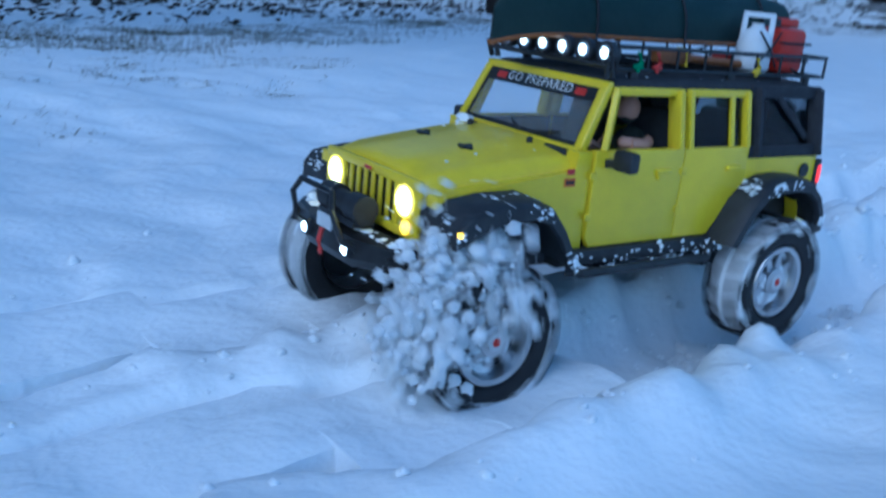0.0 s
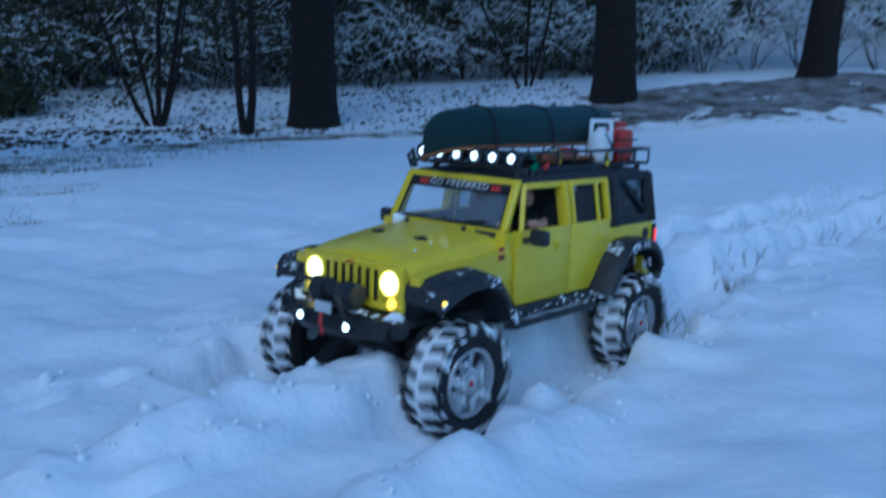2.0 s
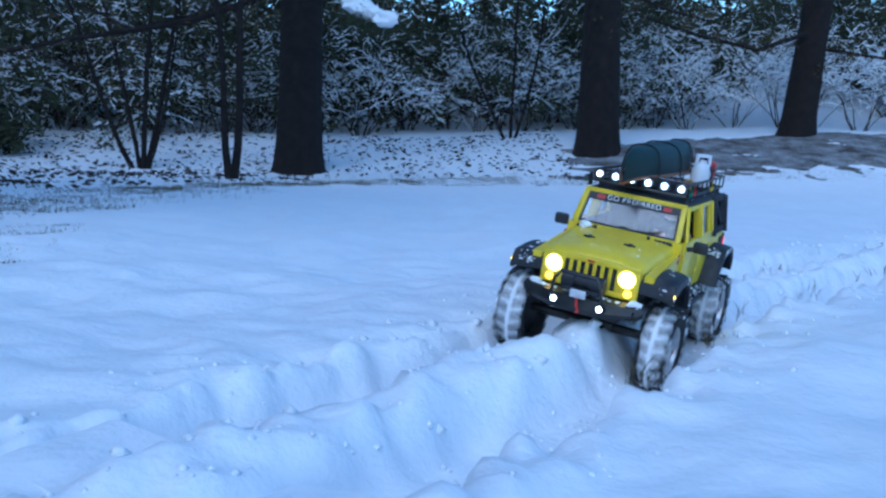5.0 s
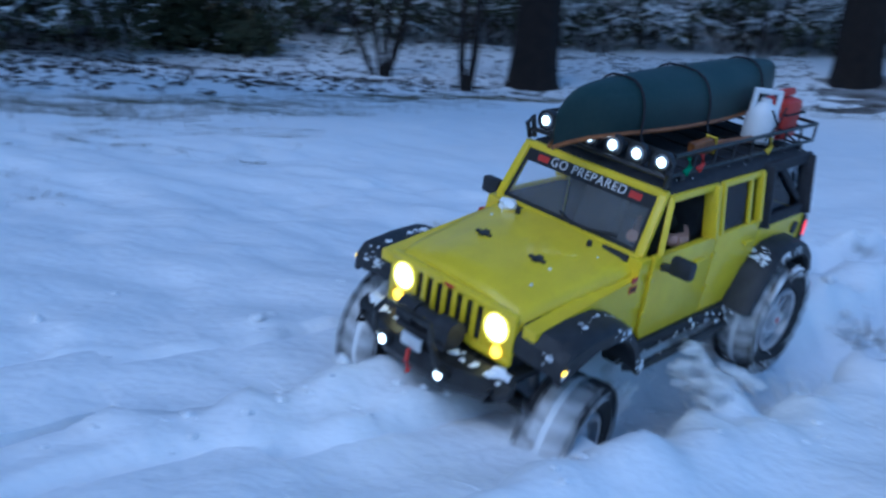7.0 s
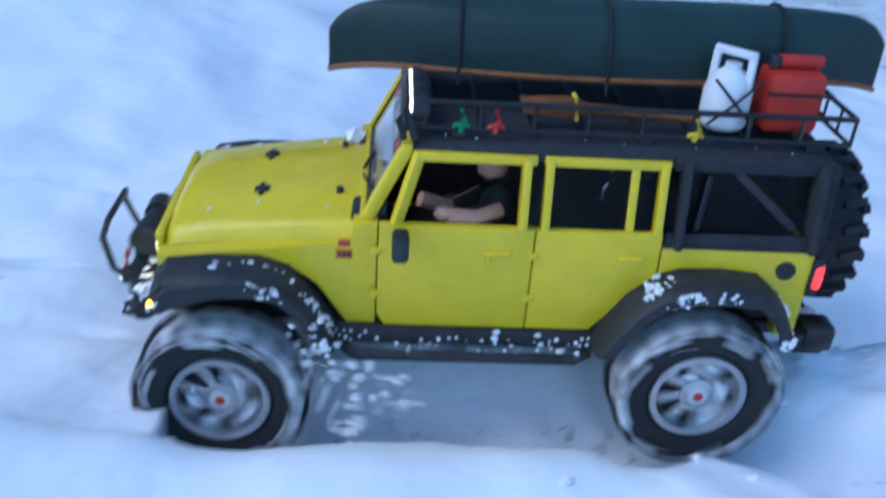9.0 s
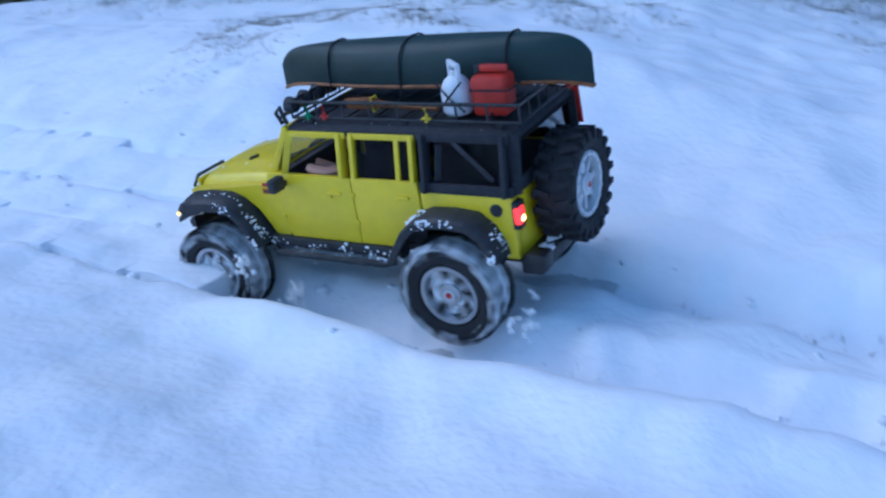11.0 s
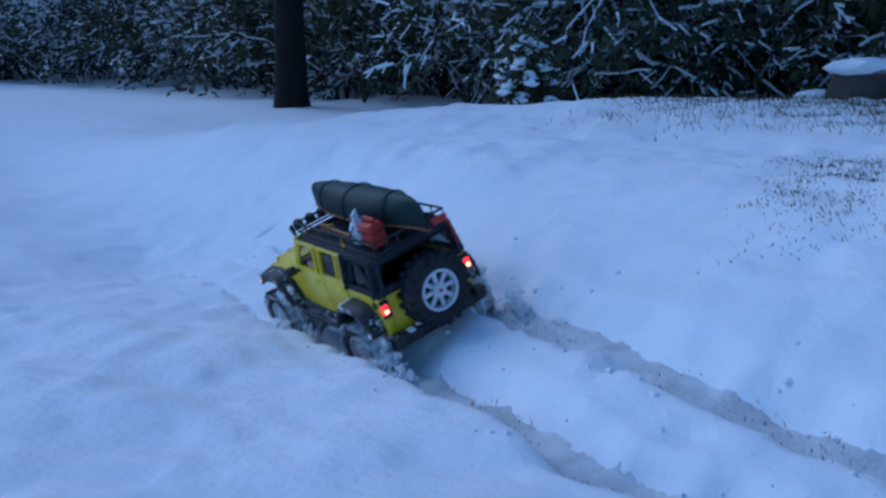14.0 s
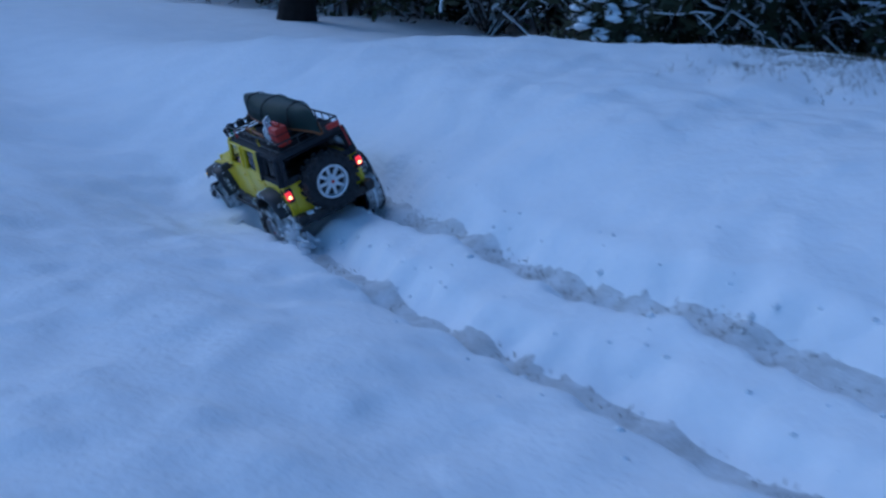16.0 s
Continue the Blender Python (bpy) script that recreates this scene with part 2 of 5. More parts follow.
def blob(bm, x, y, z, rx, ry, rz, rng, rough=0.25):
    """A lump with an uneven outline."""
    res = bmesh.ops.create_icosphere(bm, subdivisions=2, radius=1.0)
    sx, sy = rng.random() * 9, rng.random() * 9
    for v in res["verts"]:
        k = 1 + rough * 2 * noise.noise(v.co * 1.7 + Vector((sx, sy, x * 7 + y * 3)))
        v.co = Vector((x + v.co.x * rx * k, y + v.co.y * ry * k, z + v.co.z * rz * k))


def mesh_thing(name, verts, faces, mat, parent=None, smooth=False):
    me = bpy.data.meshes.new(name)
    me.from_pydata(verts, [], faces)
    me.materials.append(mat)
    if smooth:
        me.shade_smooth()
    ob = new(name, me)
    ob.parent = parent
    return ob

# ---- the ground ----
TRACK_HALF = 0.0915  # half the distance between the wheel tracks


def smooth(a, b, x):
    t = np.clip((x - a) / (b - a), 0, 1)
    return t * t * (3 - 2 * t)


def lattice(x, y, seed):
    """Smooth value noise in -1..1 on a unit lattice."""
    xi, yi = np.floor(x).astype(np.int64), np.floor(y).astype(np.int64)
    fx, fy = x - xi, y - yi
    fx, fy = fx * fx * (3 - 2 * fx), fy * fy * (3 - 2 * fy)

    def h(a, b):
        n = (a * 374761393 + b * 668265263 + seed * 144269504) & 0x7FFFFFFF
        n = ((n ^ (n >> 13)) * 1274126177) & 0x7FFFFFFF
        return ((n ^ (n >> 16)) & 0xFFFF) / 32767.5 - 1
    return (h(xi, yi) * (1 - fx) + h(xi + 1, yi) * fx) * (1 - fy) + (h(xi, yi + 1) * (1 - fx) + h(xi + 1, yi + 1) * fx) * fy


def lie(x, y):
    """The lie of the land with its untouched snow."""
    s = (x + 1.1) * -0.643 + (y + 0.6) * -0.766
    r = (x + 1.1) * -0.766 + (y + 0.6) * 0.643
    z = 0.018 + 0.0 * x
    # the mound beside the last stretch, with its crest and the hollow at its foot
    z = z + (0.20 * smooth(-0.05, 0.7, r) + 0.06 * smooth(0.6, 1.6, r)) * smooth(-1.9, 0.0, s) * (1 - smooth(3.0, 4.4, -x))
    z = z - 0.14 * smooth(-0.2, 1.7, s) * np.exp(-((r - 0.08) / 0.6) ** 2) * (1 - smooth(3.0, 5.0, s))
    # the bank under the pines and the rising woods
    z = z + 0.25 * smooth(-1.5, 5.0, x) * smooth(5.5, 10.5, y)
    d = np.hypot(x, y)
    z = z + 0.45 * smooth(7.2, 11.5, y) + 0.7 * smooth(11.0, 18.0, y) + 5.0 * smooth(16.0, 60.0, d) + 3.0 * smooth(60.0, 140.0, d)
    # the open snow slope that shows behind the pines
    z = z + 0.55 * np.exp(-((x - 6.2) / 1.8) ** 2 - ((y - 15.5) / 1.7) ** 2)
    # drifts and small lumps
    soft = 1 - smooth(20.0, 40.0, d)
    z = z + soft * (0.022 * lattice(x / 0.9, y / 0.9, 1) + 0.010 * lattice(x / 0.27 + 3, y / 0.27, 2) + 0.008 * lattice(x / 0.11, y / 0.11 + 5, 3) + 0.0048 * lattice(x / 0.05, y / 0.05, 4) + 0.002 * lattice(x / 0.027, y / 0.027, 6))
    return z


def footing():
    """Where the four wheels bear on the snow along the car's way, and how far the land lies off that."""
    spots = []
    for t, *r in CAR_ROWS:
        m = set_down(*r)
        for fx in (0.1485, -0.1485):
            for fy in (0.086, -0.086):
                spots.append(m @ Vector((fx, fy, (0.009 if fx > 0 else 0.020) + (0.020 if t > 12 else 0.0))))
    a = np.array([tuple(p) for p in spots])
    return a[:, 0], a[:, 1], a[:, 2] - lie(a[:, 0], a[:, 1])


FOOT_X, FOOT_Y, FOOT_OFF = footing()


def land(x, y):
    """The land, settled to the snow that bears the car."""
    z = lie(x, y)
    near = (x > -3.2) & (x < 1.6) & (y > -2.8) & (y < 2.4)
    if near.any():
        px, py = x[near], y[near]
        up, down = np.zeros(px.shape), np.full(px.shape, 0.4)
        for fx, fy, off in zip(FOOT_X, FOOT_Y, FOOT_OFF):
            k = np.exp(-((px - fx) ** 2 + (py - fy) ** 2) / 0.05)
            up, down = up + k * off, down + k
        z = z.copy()
        z[near] += up / down
    return z


def wheel_tracks():
    """The ways of the left and right wheels: (x, y, time) along the car's whole way."""
    way = [(1.75, 2.95, -140, -4.0), (0.95, 2.02, -140, -2.0)] + [(r[1], r[2], r[4], r[0]) for r in CAR_ROWS if r[0] in (4.0, 6.3)][::-1]
    way += [(r[1], r[2], r[4], r[0]) for r in CAR_ROWS if r[0] in (7.0, 7.5, 8.0, 8.5, 9.0, 9.5, 10.0, 10.2, 11.25, 12.3, 13.0, 13.5, 14.0, 14.5, 15.0, 15.5, 16.0)]
    left, right = [], []
    for a, b in zip(way, way[1:]):
        n = max(2, int(math.hypot(b[0] - a[0], b[1] - a[1]) / 0.012))
        for i in range(n):
            k = i / n
            x, y, h, t = (a[j] + (b[j] - a[j]) * k for j in range(4))
            h = radians(h)
            for side, line in ((1, left), (-1, right)):
                line.append((x - side * TRACK_HALF * math.cos(h), y + side * TRACK_HALF * math.sin(h), t, h))
    return left, right


LEFT_TRACK, RIGHT_TRACK = wheel_tracks()
TRACK = np.array(LEFT_TRACK + RIGHT_TRACK)


def rut(x, y):
    """How far the snow is pressed down (negative) or thrown up beside the tracks."""
    out = np.zeros_like(x)
    near = (x > -2.9) & (x < 2.2) & (y > -2.4) & (y < 3.4)
    px, py = x[near], y[near]
    d = np.full(px.shape, 9.0)
    for i in range(0, len(px), 4000):
        q = (px[i:i + 4000, None] - TRACK[None, :, 0]) ** 2 + (py[i:i + 4000, None] - TRACK[None, :, 1]) ** 2
        d[i:i + 4000] = np.sqrt(q.min(1))
    edge = 0.009 * lattice(px / 0.06, py / 0.06, 11) + 0.006 * lattice(px / 0.025, py / 0.025, 12)
    # the first stretch has been driven over before: wider, rougher; the later ruts have soft, slumped sides
    old = smooth(0.2, 0.75, py)
    fresh = smooth(0.3, 0.7, py)
    sharp = 1 - smooth(0.036, 0.066, d + edge)
    slumped = 1 - smooth(0.012, 0.066, d + 1.4 * edge)
    down = -(0.042 + 0.008 * fresh + 0.006 * lattice(px / 0.06, py / 0.06, 13)) * (sharp * fresh + slumped * (1 - fresh))
    lip = (0.002 + 0.010 * np.maximum(0, lattice(px / 0.035, py / 0.035, 14))) * np.exp(-((d - 0.056) / 0.014) ** 2)
    churn = (0.009 * lattice(px / 0.04, py / 0.04, 15) + 0.006 * lattice(px / 0.022, py / 0.022, 16)) * (1 - smooth(0.05, 0.16, d)) * smooth(0.03, 0.05, d)
    # a bank of pushed snow beside the left wheels where the car came closest
    bank = np.zeros(px.shape)
    lines = np.array([p[:4] for p in LEFT_TRACK if 6.6 <= p[2] <= 11.0])
    for i in range(0, len(px), 4000):
        ax, ay = px[i:i + 4000, None] - lines[None, :, 0], py[i:i + 4000, None] - lines[None, :, 1]
        j = (ax ** 2 + ay ** 2).argmin(1)
        k = np.arange(len(j))
        side = -ax[k, j] * np.cos(lines[j, 3]) + ay[k, j] * np.sin(lines[j, 3])
        ahead = abs(ax[k, j] * np.sin(lines[j, 3]) + ay[k, j] * np.cos(lines[j, 3]))
        bank[i:i + 4000] = np.exp(-((side - 0.088) / 0.034) ** 2) * (1 - smooth(0.0, 0.12, ahead))
    bank = bank * (0.020 + 0.010 * lattice(px / 0.13, py / 0.13, 17)) * (1 - smooth(0.55, 0.8, py))
    # untrodden snow stands higher between the wheel tracks
    mids = (np.array(LEFT_TRACK)[:, :2] + np.array(RIGHT_TRACK)[:, :2]) / 2
    ridge = np.zeros(px.shape)
    for i in range(0, len(px), 4000):
        q = (px[i:i + 4000, None] - mids[None, :, 0]) ** 2 + (py[i:i + 4000, None] - mids[None, :, 1]) ** 2
        ridge[i:i + 4000] = np.exp(-q.min(1) / 0.0024)
    ridge = ridge * (0.015 + 0.010 * lattice(px / 0.05, py / 0.05, 18) + 0.006 * lattice(px / 0.024, py / 0.024, 20)) * smooth(0.40, 0.62, py) * (1 - smooth(1.25, 1.6, py))
    out[near] = ridge + bank + down + lip * (0.04 + 0.96 * fresh) + churn * (0.05 + 1.2 * old)
    return out


def spaced(lo, hi, step, reach, grow=1.07):
    mid = list(np.arange(lo, hi, step))
    a, b, s = [lo], [mid[-1]], step
    while b[-1] < reach:
        s *= grow
        b.append(b[-1] + s)
    s = step
    while a[-1] > -reach:
        s *= grow
        a.append(a[-1] - s)
    return np.array(a[:0:-1] + mid + b[1:])


def build_ground():
    xs, ys = spaced(-2.5, 0.9, 0.011, 240), spaced(-1.9, 1.9, 0.011, 240)
    gx, gy = np.meshgrid(xs, ys)
    gz = land(gx, gy) + rut(gx.ravel(), gy.ravel()).reshape(gx.shape)
    co = np.stack([gx, gy, gz], -1).reshape(-1, 3).astype(np.float32)
    ny, nx = gx.shape
    i = np.arange(ny * nx, dtype=np.int32).reshape(ny, nx)
    quads = np.stack([i[:-1, :-1], i[:-1, 1:], i[1:, 1:], i[1:, :-1]], -1).reshape(-1)
    me = bpy.data.meshes.new("ground")
    me.vertices.add(len(co))
    me.vertices.foreach_set("co", co.ravel())
    me.loops.add(len(quads))
    me.loops.foreach_set("vertex_index", quads)
    me.polygons.add(len(quads) // 4)
    me.polygons.foreach_set("loop_start", np.arange(0, len(quads), 4, dtype=np.int32))
    me.polygons.foreach_set("use_smooth", np.ones(len(quads) // 4, dtype=bool))
    me.update(calc_edges=True)
    me.validate()
    me.materials.append(SNOW)
    return tagged(new("ground", me), "open field of soft, lumpy snow with wheel ruts", "ground", kind="structure")


ground = build_ground()


def height(x, y):
    return float(land(np.array([float(x)]), np.array([float(y)]))[0])


def build_slabs():
    """The loose snow that fills the tracks ahead of the car and is pressed down as it passes."""
    made = []
    rng = random.Random(5)
    for line in (LEFT_TRACK, RIGHT_TRACK):
        run = [p for p in line if p[2] >= 7.0]
        # the tracks go on ahead of the centre by the front axle
        last, chosen = None, []
        for p in run:
            if last is None or math.hypot(p[0] - last[0], p[1] - last[1]) > 0.10:
                chosen.append(p)
                last = p
        for x, y, t, h in chosen:
            u, v = Vector((math.sin(h), math.cos(h))), Vector((math.cos(h), -math.sin(h)))
            n = 12
            grid, faces = [], []
            for lay in (0, 1):
                for a in range(n):
                    for b in range(n):
                        fa, fb = a / (n - 1) - 0.5, b / (n - 1) - 0.5
                        px = x + u.x * fa * 0.112 + v.x * fb * 0.098
                        py = y + u.y * fa * 0.112 + v.y * fb * 0.098
                        grid.append((px, py, lay, fb))
            g = np.array(grid)
            gz = land(g[:, 0], g[:, 1]) + 0.0006 - 0.002 * (2 * abs(g[:, 3])) ** 6 - g[:, 2] * 0.03
            verts = [(q[0] - x, q[1] - y, float(z)) for q, z in zip(g, gz)]
            for lay in (0, 1):
                o = lay * n * n
                for a in range(n - 1):
                    for b in range(n - 1):
                        f = (o + a * n + b, o + (a + 1) * n + b, o + (a + 1) * n + b + 1, o + a * n + b + 1)
                        faces.append(f if lay else f[::-1])
            rim = [a * n for a in range(n)] + [(n - 1) * n + b for b in range(1, n)] + [a * n + n - 1 for a in range(n - 2, -1, -1)] + [b for b in range(n - 2, 0, -1)]
            for a, b in zip(rim, rim[1:] + rim[:1]):
                faces.append((a, b, b + n * n, a + n * n))
            ob = mesh_thing("snow_slab", verts, faces, SNOW, smooth=True)
            ob.data.set_sharp_from_angle(angle=radians(50))
            ob.location = (x, y, 0)
            tagged(ob, "loose block of snow pressed down by the wheels", "snow block", group="snow blocks in the wheel tracks")
            made.append((ob, x, y, t, rng.uniform(-3, 3), rng.uniform(-2, 2)))
    return made


SLABS = build_slabs()


def grass_stuff(name, label, spots, mat, rng, tall=(0.02, 0.05), sunk=0.012, wide=0.0008):
    """Many thin blades as one object: spots of (x, y, spread, count)."""
    at = [(sx + rng.gauss(0, spread), sy + rng.gauss(0, spread)) for sx, sy, spread, count in spots for _ in range(count)]
    xy = np.array(at)
    zs = land(xy[:, 0], xy[:, 1]) - sunk
    verts, faces = [], []
    for (x, y), z in zip(at, zs):
        z = float(z)
        a, hgt = rng.random() * 6.28, rng.uniform(*tall)
        w = wide + hgt * 0.012
        lx, ly = rng.gauss(0, 0.45) * hgt, rng.gauss(0, 0.45) * hgt
        c, s = math.cos(a) * w, math.sin(a) * w
        i = len(verts)
        verts += [(x - c, y - s, z), (x + c, y + s, z), (x + lx * 0.45 + c * 0.7, y + ly * 0.45 + s * 0.7, z + hgt * 0.6), (x + lx * 0.45 - c * 0.7, y + ly * 0.45 - s * 0.7, z + hgt * 0.6), (x + lx, y + ly, z + hgt)]
        faces += [(i, i + 1, i + 2, i + 3), (i + 3, i + 2, i + 4)]
    return tagged(mesh_thing(name, verts, faces, mat), label, "grass", kind="stuff")


FRINGE = [(-3.3, -0.6), (-2.75, 0.6), (-2.25, 1.75), (-2.05, 2.7), (-1.85, 3.8), (-1.3, 5.9), (-0.6, 7.6), (0.8, 8.0), (3.0, 8.3), (7.0, 8.6)]


def along(line, k):
    """A point on a line of points, k from 0 to 1 by its stretches."""
    i = min(int(k * (len(line) - 1)), len(line) - 2)
    f = k * (len(line) - 1) - i
    return [a + (b - a) * f for a, b in zip(line[i], line[i + 1])]


def build_grass():
    rng = random.Random(3)
    spots = []
    # tufts that show beside the old ruts
    for x, y in TRACK[TRACK[:, 2] < 6.4][::5, :2]:
        if y > 0.95 and x > 0.2:
            spots.append((x + rng.gauss(0, 0.03), y + rng.gauss(0, 0.03), 0.012, rng.choice((0, 0, 0, 4, 9))))
    spots.append((0.40, 1.16, 0.022, 60))
    spots.append((0.26, 1.00, 0.014, 26))
    grass_stuff("grass_tufts", "thin winter grass showing through the snow beside ruts", spots, GRASS, rng, (0.012, 0.030), 0.012, 0.0004)
    # bruised grass at the bottom of the later tracks
    spots = []
    for x, y in TRACK[TRACK[:, 2] > 8.5][:, :2]:
        spots.append((x, y, 0.017, rng.choice((0, 0, 2, 4, 12))))
    grass_stuff("track_grass", "bruised grass showing at the bottom of the ruts", spots, SOIL, rng, (0.004, 0.009), 0.039, 0.0006)
    # packed snow along the bottom of those ruts; its grey also stands for their shade
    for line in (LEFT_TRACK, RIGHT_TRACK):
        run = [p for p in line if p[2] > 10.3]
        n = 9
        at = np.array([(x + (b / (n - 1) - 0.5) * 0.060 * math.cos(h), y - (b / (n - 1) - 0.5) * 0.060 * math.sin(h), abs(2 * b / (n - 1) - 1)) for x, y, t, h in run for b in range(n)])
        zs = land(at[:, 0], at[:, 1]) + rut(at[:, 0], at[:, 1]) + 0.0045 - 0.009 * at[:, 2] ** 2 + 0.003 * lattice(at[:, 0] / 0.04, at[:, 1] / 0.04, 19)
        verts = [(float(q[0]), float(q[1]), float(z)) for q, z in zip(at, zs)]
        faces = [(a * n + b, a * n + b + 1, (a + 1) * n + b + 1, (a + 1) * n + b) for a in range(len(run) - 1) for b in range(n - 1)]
        tagged(mesh_thing("packed_track", verts, faces, SHADED_SLUSH, smooth=True), "packed snow along the bottom of a rut, greyed for the shade there", "packed snow", kind="structure")
    # the grassy fringe of the field before the woods
    spots = []
    for i in range(3600):
        x, y = along(FRINGE, rng.random())
        k = rng.random() ** 1.6
        wide = 0.75 if y < 5 else 0.5
        dx, dy = (1, -0.35) if y < 5 else (0.3, -1)
        spots.append((x + dx * k * wide + rng.gauss(0, 0.06), y + dy * k * wide + rng.gauss(0, 0.06), 0.05, 12))
    grass_stuff("field_grass", "dull brown-green grass fringe between field and woods", spots, GRASS, rng, (0.016, 0.034))
    # sparse grass on the mound's flank
    spots = []
    for i in range(1500):
        x = rng.uniform(-3.2, -1.45)
        y = -0.42 - 0.10 * (x + 2.3) + rng.random() ** 0.8 * 0.95
        if noise.noise(Vector((x * 3.0, y * 6.0, 3))) > -0.05:
            spots.append((x, y, 0.024, rng.choice((5, 12, 24))))
    for i in range(900):
        x, y = rng.uniform(-2.6, -0.75), rng.uniform(0.75, 2.4)
        if noise.noise(Vector((x * 2.4, y * 5.0, 8))) > 0.04:
            spots.append((x, y, 0.022, rng.choice((5, 12, 20))))
    grass_stuff("mound_grass", "short grass tips showing in patches through thin snow", spots, GRASS, rng, (0.011, 0.016), 0.008, 0.0011)
    # leaf litter on the thin snow of the bank
    at = []
    while len(at) < 5200:
        x, y = rng.uniform(-6.5, 1.5), rng.uniform(1.0, 10.6)
        edge = np.interp(y, [q[1] for q in FRINGE[:7]], [q[0] for q in FRINGE[:7]])
        if x < edge - 0.1 or y > 7.9:
            at.append((x, y))
    xy = np.array(at)
    zs = land(xy[:, 0], xy[:, 1]) + 0.003
    verts, faces = [], []
    for (x, y), z in zip(at, zs):
        a, w = rng.random() * 6.28, rng.uniform(0.012, 0.04)
        i0 = len(verts)
        for q in range(4):
            verts.append((x + w * math.cos(a + q * 1.57) * (1 if q % 2 else 0.6), y + w * math.sin(a + q * 1.57) * (1 if q % 2 else 0.6), float(z) + rng.uniform(0.0, 0.03)))
        faces.append((i0, i0 + 1, i0 + 2, i0 + 3))
    tagged(mesh_thing("leaf_litter", verts, faces, LITTER), "dark fallen leaves lying on thin snow", "leaf litter", kind="stuff")


build_grass()


def build_crumbs():
    """Crumbs of broken snow beside the tracks, too many to count."""
    rng = random.Random(14)
    at = []
    for x, y, t, _h in TRACK:
        old = t < 8.6
        for _ in range(rng.choice((1, 2, 3, 5)) if old else rng.choice((0, 0, 1, 2))):
            d = rng.gauss(0, 0.075 if old else 0.03) + (0 if old else rng.choice((-0.045, 0.045)))
            at.append((x + 0.77 * d, y - 0.64 * d + rng.gauss(0, 0.02), rng.uniform(0.0015, 0.005) if rng.random() < 0.92 else rng.uniform(0.005, 0.009)))
    q = np.array(at)
    zs = land(q[:, 0], q[:, 1]) + rut(q[:, 0], q[:, 1])
    verts, faces = [], []
    for (x, y, r), z in zip(at, zs):
        i = len(verts)
        k = [r * rng.uniform(0.7, 1.25) for _ in range(6)]
        z = float(z) + r * 0.25
        verts += [(x + k[0], y, z), (x, y + k[1], z), (x - k[2], y, z), (x, y - k[3], z), (x + rng.gauss(0, r * 0.2), y, z + k[4] * 0.8), (x, y, z - k[5])]
        for a, b in ((0, 1), (1, 2), (2, 3), (3, 0)):
            faces += [(i + a, i + b, i + 4), (i + b, i + a, i + 5)]
    ob = tagged(mesh_thing("snow_crumbs", verts, faces, CLUMP, smooth=True), "crumbs of broken snow strewn beside the wheel tracks", "snow crumbs", kind="stuff")
    return ob


build_crumbs()


def build_litter_bed():
    """Bare needle-covered ground under the pines."""
    bm = bmesh.new()
    n, m = 170, 56
    grid = []
    for i in range(n + 1):
        row = []
        for j in range(m + 1):
            x = 0.7 + 9.4 * i / n
            far = 9.7 + 0.28 * (x - 1.5)
            near = 7.5 + 0.10 * (x - 1.5) + 0.25 * noise.noise(Vector((x * 1.5, 0, 0)))
            y = near + (far - near) * j / m
            edge = min(i / 24, 1, j / 22, (m - j) / 7, (n - i) / 12)
            lump = 0.020 * noise.noise(Vector((x * 2.2, y * 4.5, 4))) + 0.016 * noise.noise(Vector((x * 7, y * 9, 0))) + 0.010 * noise.noise(Vector((x * 19, y * 19, 2)))
            row.append(bm.verts.new((x, y, height(x, y) - 0.028 + 0.046 * min(1, edge) + lump)))
        grid.append(row)
    for i in range(n):
        for j in range(m):
            bm.faces.new((grid[i][j], grid[i + 1][j], grid[i + 1][j + 1], grid[i][j + 1]))
    tagged(part("needle_bed", bm, DUSTED, k=1), "dark bed of pine needles almost free of snow", "ground cover", kind="structure")


build_litter_bed()

# ---- woods ----


def limb_mesh(segs, sides=4):
    """Tapered prisms for branch pieces (p, q, r0, r1)."""
    verts, faces = [], []
    for p, q, r0, r1 in segs:
        d = (q - p)
        if d.length < 1e-5:
            continue
        a = d.orthogonal().normalized()
        b = d.normalized().cross(a)
        i = len(verts)
        for c, r in ((p, r0), (q, r1)):
            for j in range(sides):
                w = 6.2832 * j / sides
                verts.append(c + a * (r * math.cos(w)) + b * (r * math.sin(w)))
        for j in range(sides):
            faces.append((i + j, i + (j + 1) % sides, i + sides + (j + 1) % sides, i + sides + j))
    return verts, faces


def grow(rng, segs, p, d, length, r, depth, droop=0.0, kids=3, steps=4, up=0.0):
    """A branch that bends, tapers and forks."""
    step = length / steps
    for i in range(steps):
        d = (d + Vector((rng.gauss(0, 0.16), rng.gauss(0, 0.16), rng.gauss(0, 0.12) - droop + up))).normalized()
        q = p + d * step
        r1 = r * 0.82
        segs.append((p.copy(), q.copy(), r, r1))
        p, r = q, r1
        if depth > 0 and i > 0:
            for _ in range(kids if i == steps - 1 else rng.choice((1, 2))):
                w = Vector((rng.gauss(0, 1), rng.gauss(0, 1), rng.gauss(0.15, 0.6))).normalized()
                grow(rng, segs, p.copy(), (d * 0.75 + w * 0.7).normalized(), length * rng.uniform(0.4, 0.62), r * 0.62, depth - 1, droop * 1.4, kids, max(2, steps - 1), up * 0.5)


